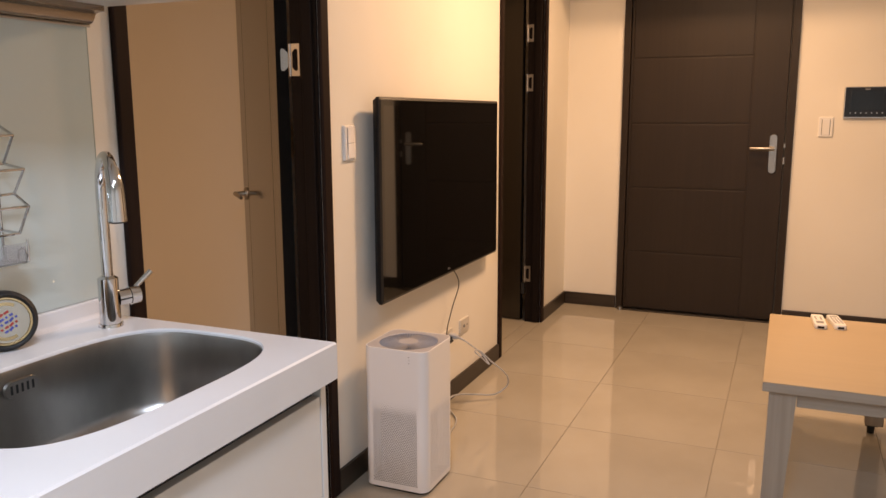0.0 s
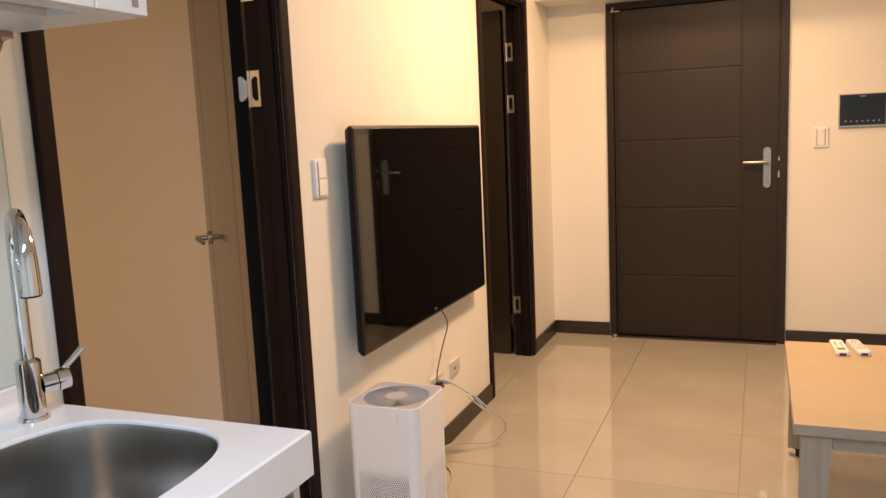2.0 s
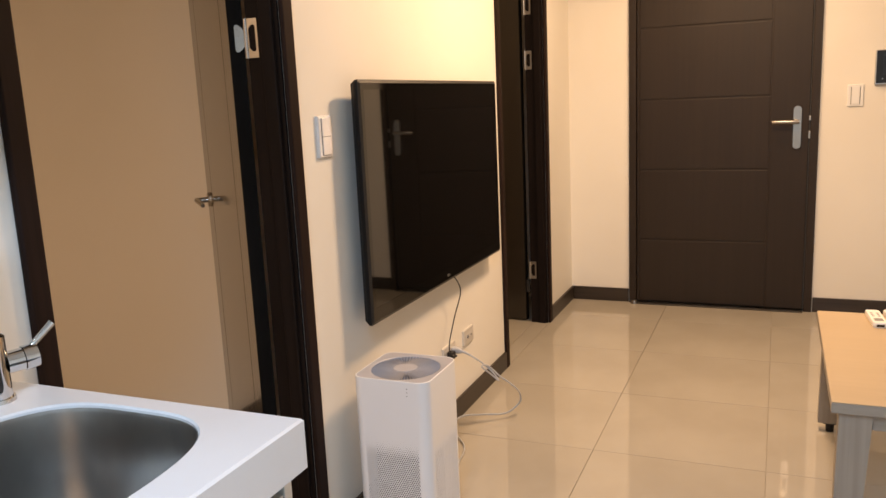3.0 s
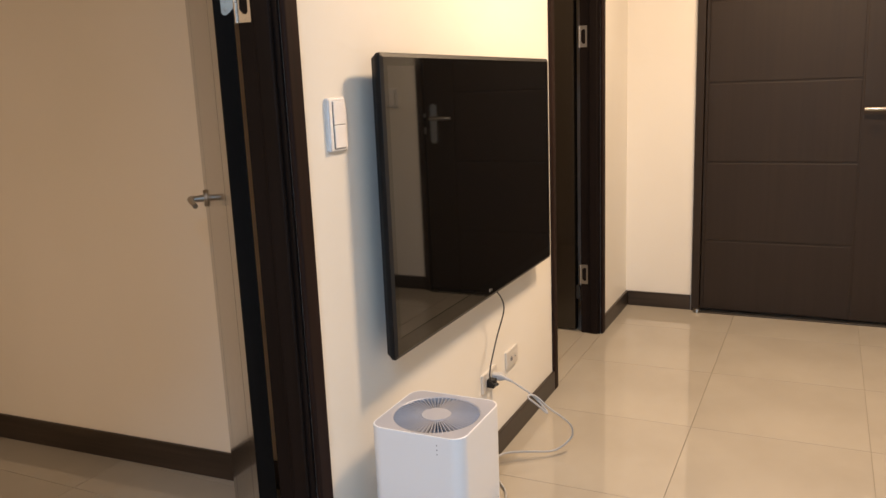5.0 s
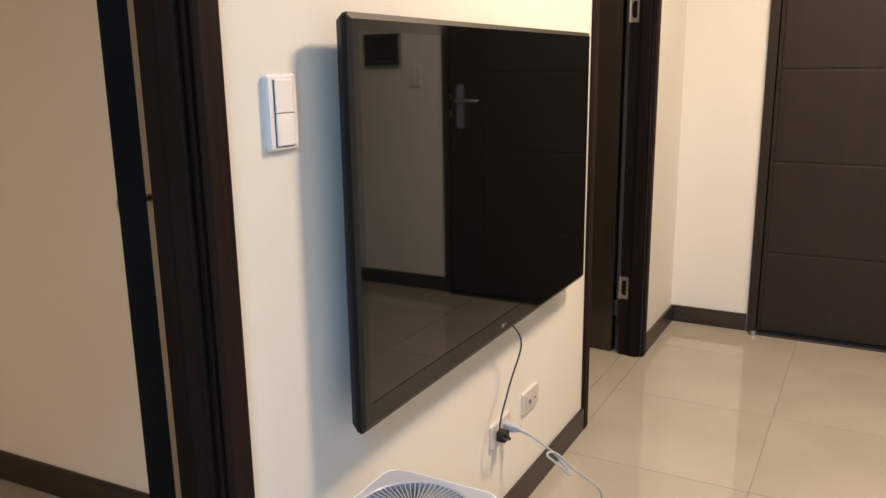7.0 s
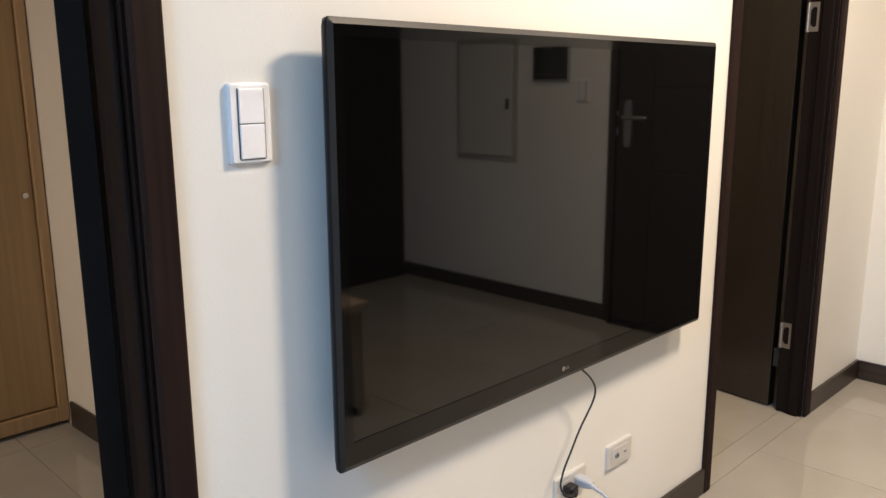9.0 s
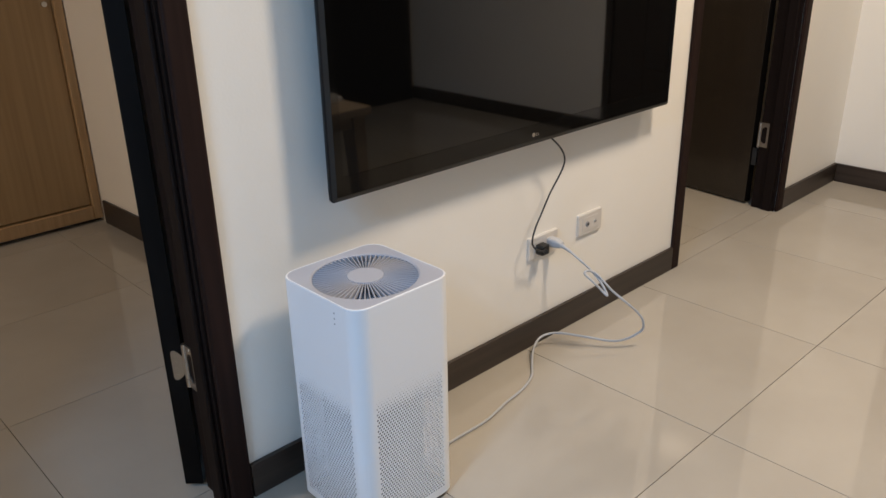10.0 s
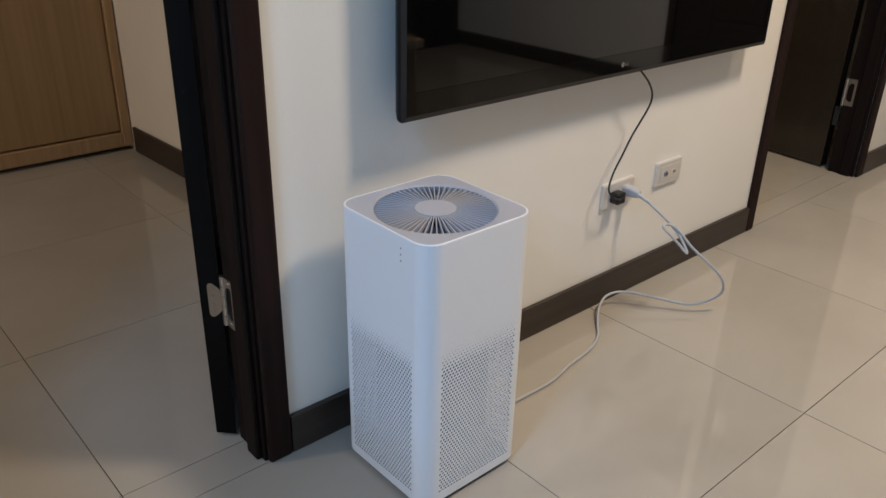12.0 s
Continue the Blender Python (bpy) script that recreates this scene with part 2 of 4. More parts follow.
def solid(name, bm, material, kind="structure", label="", category=""):
    ob = new(name, finish(name, bm, material))
    WORLD[ob] = Matrix.Identity(4)
    return tagged(ob, label, category, kind=kind)


def slab(name, a, b, material, bev=0.0, kind="structure"):
    return solid(name, box(bmesh.new(), *a, *b, bev), material, kind)


def at(x, y, z, rz=0):
    return pose(x, y, z, 0, 0, rz)


# ---- the shell of the flat ----
YB, H, HEAD = 5.31, 2.45, 2.045
XE, YS = 3.0, -2.6
D1A, D1B, D2A, D2B = 1.361, 2.172, 3.955, 4.722
X_BED = -3.0

floor = slab("floor", (X_BED, YS, -0.12), (XE, YB + 0.18, -0.006), GROUT)
slab("ceiling", (X_BED - 0.1, YS - 0.1, H), (XE + 0.1, YB + 0.15, H + 0.1), CEIL)
slab("ceiling_beam", (0, 5.0, 2.10), (XE, YB, H), CEIL)
slab("wall_tv", (-0.10, D1B + 0.006, 0), (0, D2A - 0.006, H), PAINT)
slab("wall_kitchen", (-0.10, YS, 0), (0, D1A - 0.006, H), PAINT)
slab("wall_hall", (-0.10, D2B + 0.006, 0), (0, YB, H), PAINT)
slab("wall_lintel", (-0.10, D1A - 0.006, HEAD + 0.006), (0, D1B + 0.006, H), PAINT)
slab("wall_lintel", (-0.10, D2A - 0.006, HEAD + 0.006), (0, D2B + 0.006, H), PAINT)
slab("wall_north", (X_BED, YB, 0), (0.375, YB + 0.15, H), PAINT)
slab("wall_north", (1.40, YB, 0), (XE, YB + 0.15, H), PAINT)
slab("wall_north", (0.375, YB, 2.08), (1.40, YB + 0.15, H), PAINT)
slab("wall_north_outer", (0.3, YB + 0.15, 0), (1.5, YB + 0.2, H), PAINT)
slab("wall_east", (XE, YS, 0), (XE + 0.1, YB + 0.15, H), PAINT)
bm = box(bmesh.new(), -1.08, 0, 0, 1.95, 0.09, H)
bm.transform(at(-1.95, 2.722, 0, 2.4))
solid("wall_bedroom", bm, BED_PAINT)
slab("wall_bedroom_west", (X_BED - 0.1, YS, 0), (X_BED, YB, H), BED_PAINT)
slab("wall_bedroom_south", (X_BED, YS - 0.1, 0), (0, YS, H), BED_PAINT)
slab("wall_south", (0, YS - 0.1, 0), (XE, YS, H), PAINT)


def skirting(name, x0, y0, x1, y1, h=0.085, bead=None):
    m = WENGE_Y if abs(y1 - y0) > abs(x1 - x0) else WENGE_X
    slab(name, (min(x0, x1), min(y0, y1), 0), (max(x0, x1), max(y0, y1), h), m, 0.003)


skirting("baseboard", 0.0, 2.224, 0.012, 3.93)
skirting("baseboard", 0.0, 4.774, 0.012, YB)
skirting("baseboard", 0.013, YB - 0.012, 0.362, YB)
skirting("baseboard", 1.413, YB - 0.012, XE, YB)
bm = box(bmesh.new(), 0, -0.013, 0, 1.84, -0.001, 0.10, 0.003)
bm.transform(at(-1.95, 2.722, 0, 2.4))
solid("baseboard", bm, WENGE_X)
skirting("baseboard", XE - 0.012, 2.6, XE, 3.80)


# ---- doors ----
def casing_strip(bm, y0, y1, z0, z1, x0, x1):
    return box(bm, x0, y0, z0, x1, y1, z1, 0.006, 3)


def side_frame(door, ya, yb, hinge_side):
    """The lining and casings of an opening in the long wall, with its stops."""
    for y0, y1, s in ((ya - 0.046, ya - 0.0005, -1), (yb + 0.0005, yb + 0.050, 1)):
        bm = bmesh.new()
        box(bm, -0.0008, y0, 0, 0.014, y1, HEAD + 0.046, 0.006, 4)
        part("casing", bm, CASING, door)
        bm = bmesh.new()
        box(bm, -0.107, y0 + max(0, s) * 0.018, 0, -0.10, y1 + max(0, s) * 0.018, HEAD + 0.046, 0.003, 2)
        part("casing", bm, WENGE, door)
    bm = bmesh.new()
    box(bm, 0.0, ya - 0.004, HEAD + 0.004, 0.013, yb + 0.004, HEAD + 0.045, 0.005, 3)
    box(bm, -0.113, ya - 0.004, HEAD + 0.004, -0.10, yb + 0.004, HEAD + 0.045, 0.005, 3)
    part("head_casing", bm, WENGE, door)
    for y, s in ((ya, 1), (yb, -1)):
        bm = bmesh.new()
        a, b = sorted((y - s * 0.005, y + s * 0.004))
        box(bm, -0.099, a, 0, -0.001, b, HEAD, 0.001)
        a, b = sorted((y + s * 0.0035, y + s * 0.015))
        box(bm, -0.052, a, 0, -0.012, b, HEAD, 0.004, 3)
        a, b = sorted((y + s * 0.0035, y + s * 0.008))
        box(bm, -0.064, a, 0, -0.0525, b, HEAD, 0.002, 2)
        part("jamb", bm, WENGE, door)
    bm = bmesh.new()
    box(bm, -0.099, ya, HEAD - 0.004, -0.001, yb, HEAD + 0.004)
    box(bm, -0.052, ya + 0.016, HEAD - 0.016, -0.012, yb - 0.016, HEAD - 0.005, 0.003)
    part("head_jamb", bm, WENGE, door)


def leaf(door, w, h, t, m, grooves):
    """A door leaf in its own frame: the hinge edge at x = 0, it runs to x = w; y from 0 to t; with handles on both faces."""
    holder = new("leaf", None)
    holder.parent = door
    holder.matrix_basis = WORLD[door].inverted() @ m
    WORLD[holder] = m
    bm = bmesh.new()
    g, d = 0.004, 0.003
    xs = [0.0] + [v for q in grooves for v in (q - g / 2, q + g / 2)] + [w]
    box(bm, 0, d, 0.008, w, t - d, h, 0.0)
    for i in range(0, len(xs), 2):
        box(bm, xs[i], 0, 0.0081, xs[i + 1], d, h - 0.0001, 0.0012, 1)
        box(bm, xs[i], t - d, 0.0081, xs[i + 1], t, h - 0.0001, 0.0012, 1)
    part("panel", bm, LEAF, holder, local=True)
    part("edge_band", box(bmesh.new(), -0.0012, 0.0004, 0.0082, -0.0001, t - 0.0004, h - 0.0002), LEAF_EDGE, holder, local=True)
    for s, y in ((-1, 0.0), (1, t)):
        bm = bmesh.new()
        x, z = w - 0.062, 1.005
        cyl(bm, (x, y, z), (x, y + s * 0.008, z), 0.026, 0.024, 28)
        cyl(bm, (x, y + s * 0.008, z), (x, y + s * 0.04, z), 0.010, 0.009, 16)
        tube(bm, [(x + 0.006, y + s * 0.043, z), (x - 0.02, y + s * 0.046, z + 0.001), (x - 0.07, y + s * 0.045, z - 0.001), (x - 0.115, y + s * 0.040, z - 0.006)], [0.010, 0.0095, 0.008, 0.007], 12)
        part("door_handle", bm, NICKEL, holder, "satin nickel lever handle", local=True)
    bm = bmesh.new()
    box(bm, w - 0.0002, t / 2 - 0.011, 0.93, w + 0.002, t / 2 + 0.011, 1.08, 0.001)
    part("latch_plate", bm, NICKEL, holder, local=True)
    return holder


def hinge(door, m, z0, turn):
    """A butt hinge whose pin is at m; one wing lies on the jamb, the other on the leaf's edge."""
    top = thing_part("hinge", door, m @ pose(0, 0, z0))
    bm = bmesh.new()
    for k in range(5):
        cyl(bm, (0, 0, 0.0205 * k), (0, 0, 0.0205 * k + 0.0195), 0.0058, None, 14)
    part("knuckle", bm, HINGE, top, local=True)
    outer = [(0.004, 0.0005), (0.020, 0.0005), (0.037, 0.0005), (0.0385, 0.0025), (0.0385, 0.034), (0.0385, 0.068), (0.0385, 0.0995), (0.037, 0.1015), (0.020, 0.1015), (0.004, 0.1015), (0.004, 0.068), (0.004, 0.034)]
    inner = [(0.009, 0.027), (0.017, 0.0175), (0.026, 0.0165), (0.030, 0.021), (0.030, 0.037), (0.030, 0.065), (0.030, 0.081), (0.026, 0.0855), (0.017, 0.0845), (0.009, 0.075), (0.009, 0.060), (0.009, 0.042)]
    bm = loft(bmesh.new(), [[(x, y, z) for x, z in q] for q, y in ((outer, -0.001), (inner, -0.001), (inner, 0.0012), (outer, 0.0012), (outer, -0.001))], caps=(False, False))
    bmesh.ops.remove_doubles(bm, verts=bm.verts[:], dist=0.00001)
    for x, z in ((0.021, 0.009), (0.021, 0.093), (0.0345, 0.034), (0.0345, 0.068)):
        cyl(bm, (x, -0.0018, z), (x, -0.0009, z), 0.0026, 0.0034, 10)
    part("jamb_wing", bm, HINGE, top, local=True)
    wing = [(-0.005, 0.031), (-0.013, 0.022), (-0.021, 0.016), (-0.027, 0.0165), (-0.030, 0.022), (-0.030, 0.080), (-0.027, 0.0855), (-0.021, 0.086), (-0.013, 0.080), (-0.005, 0.071)]
    bm = loft(bmesh.new(), [[(x, -0.0012, z) for x, z in wing], [(x, 0.0008, z) for x, z in wing]])
    for z in (0.027, 0.043, 0.059, 0.075):
        cyl(bm, (-0.021, -0.0022, z), (-0.021, -0.001, z), 0.0028, 0.0036, 10)
    bm.transform(Matrix.Rotation(radians(turn), 4, "Z"))
    part("leaf_wing", bm, NICKEL, top, local=True)


def thing_part(name, parent, m):
    ob = new(name, None)
    ob.parent = parent
    ob.matrix_basis = WORLD[parent].inverted() @ m
    WORLD[ob] = m
    return ob


HINGES = (0.262, 1.445, 1.738)

door_1 = thing("door_1", at(-0.1, D1B, 0), "open dark wenge bedroom door with satin nickel lever", "door", kind="structure")
side_frame(door_1, D1A, D1B, 1)
leaf(door_1, 0.745, 2.03, 0.04, at(-0.105, 2.163, 0, 136.2), (0.12, 0.625))
for z in HINGES:
    hinge(door_1, at(-0.1005, 2.1665, 0), z, 46)

door_2 = thing("door_2", at(-0.1, D2B, 0), "open dark wenge door beside the entrance hall", "door", kind="structure")
side_frame(door_2, D2A, D2B, 1)
leaf(door_2, 0.72, 2.03, 0.04, at(-0.131, 4.768, 0, 174.3), ())
for z in HINGES:
    hinge(door_2, at(-0.102, 4.7155, 0), z, -60)
part("buffer", box(bmesh.new(), -0.1285, 4.727, 0.176, -0.1075, 4.739, 0.250, 0.002), RUBBER, door_2, "black rubber strip in the gap")


def entrance_door():
    d = thing("door_3", at(0.89, YB, 0), "closed dark brown entrance door with pressed panel grooves and steel lever", "door", kind="structure")
    x0, x1, top = 0.368, 1.408, 2.085
    for a, b in ((x0, x0 + 0.042), (x1 - 0.042, x1)):
        part("casing", box(bmesh.new(), a, YB - 0.022, 0, b, YB + 0.09, top, 0.003), ENTRY, d)
    part("head_casing", box(bmesh.new(), x0 + 0.043, YB - 0.022, top - 0.042, x1 - 0.043, YB + 0.09, top, 0.003), ENTRY, d)
    a, b, t, yf = x0 + 0.046, x1 - 0.050, top - 0.047, YB - 0.006
    bm = bmesh.new()
    box(bm, a, yf + 0.004, 0.012, b, yf + 0.05, t)
    g = 0.005
    xl, xv = a + 0.022, 1.157
    zs = [0.0121, 0.401, 0.828, 1.244, 1.657, t - 0.0001]
    box(bm, a, yf, 0.0121, xl - g, yf + 0.0045, t - 0.0001, 0.0015, 1)
    box(bm, xv + g, yf, 0.0121, b, yf + 0.0045, t - 0.0001, 0.0015, 1)
    for z0, z1 in zip(zs, zs[1:]):
        box(bm, xl - g + 0.001, yf, z0 + g, xv - g, yf + 0.0045, z1 - g if z1 < 2 else z1, 0.0022, 2)
    part("leaf", bm, ENTRY, d)
    hd = thing_part("door_handle", d, at(1.298, yf, 1.06))
    bm = bmesh.new()
    rr = round_rect(0.046, 0.242, 0.0229, 8)
    loft(bm, [[(1.298 + x, yf + 0.0, 1.062 + z) for x, z in rr], [(1.298 + x, yf - 0.008, 1.062 + z) for x, z in rr], [(1.298 + x * 0.9, yf - 0.011, 1.062 + z * 0.98) for x, z in rr]])
    part("plate", bm, NICKEL, hd)
    bm = bmesh.new()
    cyl(bm, (1.298, yf - 0.010, 1.096), (1.298, yf - 0.05, 1.096), 0.011)
    tube(bm, [(1.305, yf - 0.052, 1.096), (1.27, yf - 0.056, 1.096), (1.21, yf - 0.056, 1.0955), (1.168, yf - 0.050, 1.095)], [0.0115, 0.011, 0.0105, 0.010], 14)
    part("lever", bm, NICKEL, hd)
    bm = bmesh.new()
    cyl(bm, (1.298, yf - 0.010, 1.005), (1.298, yf - 0.017, 1.005), 0.0085, 0.008)
    part("lock_cylinder", bm, NICKEL, hd)
    for z in (1.020, 1.112):
        part("latch", box(bmesh.new(), b - 0.001, yf - 0.004, z - (0.02 if z < 1.1 else 0.012), b + 0.011, yf + 0.012, z + (0.02 if z < 1.1 else 0.012), 0.001), HINGE, d, "bright steel latch bolt")
    part("gap", box(bmesh.new(), b + 0.0012, yf + 0.012, 0.012, b + 0.0075, yf + 0.05, t), DARK_GAP, d)
    part("threshold", box(bmesh.new(), a - 0.03, YB - 0.055, 0.0005, b + 0.003, YB - 0.024, 0.009, 0.003), THRESHOLD, d, "dull bronze threshold strip")
    bm = cyl(bmesh.new(), (x0 + 0.035, YB - 0.045, 0.001), (x0 + 0.035, YB - 0.045, 0.022), 0.022, 0.018)
    part("floor_pivot", bm, NICKEL, d)
    bm = box(bmesh.new(), x0 + 0.030, YB - 0.040, t - 0.012, x0 + 0.085, YB - 0.023, t - 0.001, 0.004)
    cyl(bm, (x0 + 0.045, YB - 0.034, t - 0.005), (x0 + 0.045, YB - 0.034, t + 0.02), 0.006)
    part("top_pivot", bm, NICKEL, d)


entrance_door()


def east_door():
    """The dark panelled closet front by the corner, seen in the screen alone."""
    d = thing("door_4", at(XE, 4.55, 0), "closed dark wenge closet doors", "door", kind="structure")
    part("frame", box(bmesh.new(), XE - 0.03, 3.82, 0, XE, 5.28, 2.09, 0.004), WENGE, d)
    for y0 in (3.87, 4.56):
        part("leaf", box(bmesh.new(), XE - 0.045, y0, 0.01, XE - 0.031, y0 + 0.68, 2.04, 0.003), WENGE, d)


east_door()


# ---- wardrobe in the bedroom ----
def wardrobe():
    x, y0, y1, h = -1.985, 0.9, 2.716, 2.3
    w = thing("wardrobe", at(x - 0.3, 1.8, 0), "light oak laminate sliding wardrobe with round lock, doors closed", "wardrobe")
    part("carcass", box(bmesh.new(), x - 0.58, y0, 0.02, x - 0.07, y1 - 0.01, h, 0.002), OAK, w)
    part("base_rail", box(bmesh.new(), x - 0.066, y0, 0.016, x, y1 - 0.034, 0.072, 0.003), OAK_FRAME, w)
    part("end_stile", box(bmesh.new(), x - 0.066, y1 - 0.033, 0.016, x + 0.004, y1, h, 0.003), OAK_FRAME, w)
    # dark strip standing for the shade in the gap under the base rail
    part("plinth", box(bmesh.new(), x - 0.5, y0, 0.001, x - 0.03, y1 - 0.01, 0.015), DARK_GAP, w)
    for a, b, dx in ((2.221, y1 - 0.036, 0.0), (1.50, 2.216, -0.026), (y0, 1.495, 0.0)):
        d = part("door", box(bmesh.new(), x - 0.034 + dx, a, 0.078, x - 0.014 + dx, b, h - 0.02, 0.002), OAK, w)
        if dx == 0.0:
            part("edge_trim", box(bmesh.new(), x - 0.034 + dx, a - 0.004, 0.078, x - 0.013 + dx, a - 0.0005, h - 0.02, 0.001), ALU, d)
    bm = cyl(bmesh.new(), (x - 0.0139, 2.652, 0.888), (x - 0.004, 2.652, 0.888), 0.0115, 0.0105, 24)
    box(bm, x - 0.0045, 2.6514, 0.883, x - 0.0035, 2.6526, 0.893)
    part("lock", bm, CHROME, w)


wardrobe()


# ---- television ----
def television():
    wide, tall = 1.258, 0.746
    m = pose(0.0475, 3.076, 0.634) @ pose(0, 0, 0, -0.3, -0.1, 0.25)
    tv = thing("television", m, "large black flat television on a wall bracket, switched off", "television")
    h2, hz = wide / 2, tall / 2

    def ring(x, inset):
        return [(x, y, z + hz) for z, y in round_rect(tall - 2 * inset, wide - 2 * inset, max(0.002, 0.007 - inset / 2), 3)]

    part("housing", loft(bmesh.new(), [ring(-0.010, 0.012), ring(0.000, 0.006), ring(0.007, 0.001), ring(0.0155, 0.0), ring(0.0175, 0.0012)]), TV_SIDE, tv, local=True)
    part("chamfer", loft(bmesh.new(), [ring(0.0177, 0.0012), ring(0.0225, 0.0105), ring(0.0177, 0.0106)], caps=(False, False)), BEZEL, tv, "satin black sloping outer edge", local=True)
    bm = bmesh.new()
    box(bm, 0.0180, -h2 + 0.0107, 0.0107, 0.0224, h2 - 0.0107, 0.0510)
    part("lower_bezel", bm, BEZEL_GLOSS, tv, "glossy black", local=True)
    bm = bmesh.new()
    box(bm, 0.0180, -h2 + 0.0107, 0.0511, 0.0224, -h2 + 0.0290, tall - 0.0301)
    box(bm, 0.0180, h2 - 0.0290, 0.0511, 0.0224, h2 - 0.0107, tall - 0.0301)
    box(bm, 0.0180, -h2 + 0.0107, tall - 0.0300, 0.0224, h2 - 0.0107, tall - 0.0107)
    part("bezel", bm, BEZEL_GLOSS, tv, "glossy black", local=True)
    part("screen", box(bmesh.new(), 0.0178, -h2 + 0.0285, 0.0505, 0.0212, h2 - 0.0285, tall - 0.0295), SCREEN, tv, local=True)
    part("back_cover", loft(bmesh.new(), [ring(-0.0102, 0.04), ring(-0.026, 0.10)]), BLACK_MATT, tv, local=True)
    bm = bmesh.new()
    box(bm, -0.0445, -0.22, 0.28, -0.038, 0.22, 0.50, 0.002)
    for y in (-0.18, 0.18):
        box(bm, -0.0379, y - 0.015, 0.22, -0.0265, y + 0.015, 0.56, 0.002)
    part("wall_bracket", bm, BLACK_MATT, tv, local=True)
    bm = bmesh.new()
    zb = 0.026
    cyl(bm, (0.0224, -0.006, zb), (0.0229, -0.006, zb), 0.0055, None, 20)
    for y in (0.003, 0.010):
        box(bm, 0.0224, y, zb - 0.0035, 0.0229, y + 0.0016, zb + 0.0035)
        box(bm, 0.0224, y + 0.0016, zb - 0.0035, 0.0229, y + 0.0048, zb - 0.0021)
    part("badge", bm, ALU, tv, "small silver maker's badge", local=True)


television()


# ---- air purifier ----
def perforated(rows, cols, w, z0, z1, r):
    """A sheet in y and z, width w about y = 0, with staggered round holes that shrink towards the top."""
    bm = bmesh.new()
    cw, ch = w / cols, (z1 - z0) / rows
    for j in range(rows):
        za, zb = z0 + j * ch, z0 + (j + 1) * ch
        off = cw / 2 if j % 2 else 0.0
        n = cols - 1 if j % 2 else cols
        k = min(1.0, max(0.22, (rows - j) / 9))
        if off:
            for ya, yb in ((-w / 2, -w / 2 + off), (w / 2 - off, w / 2)):
                bm.faces.new([bm.verts.new((0, y, z)) for y, z in ((ya, za), (yb, za), (yb, zb), (ya, zb))])
        for i in range(n):
            ya = -w / 2 + off + i * cw
            yb = ya + cw
            cy, cz = (ya + yb) / 2, (za + zb) / 2
            o = [bm.verts.new((0, y, z)) for y, z in ((ya, za), (yb, za), (yb, zb), (ya, zb))]
            q = [bm.verts.new((0, cy + r * k * math.cos(radians(a)), cz + r * k * math.sin(radians(a)))) for a in (202.5, 247.5, 292.5, 337.5, 22.5, 67.5, 112.5, 157.5)]
            b = [bm.verts.new((-0.0012, v.co.y, v.co.z)) for v in q]
            for c in range(4):
                u, v = q[2 * c], q[2 * c + 1]
                bm.faces.new((o[c], v, u))
                bm.faces.new((o[c], o[(c + 1) % 4], q[(2 * c + 2) % 8], v))
            for c in range(8):
                bm.faces.new((q[c], q[(c + 1) % 8], b[(c + 1) % 8], b[c]))
    return bm


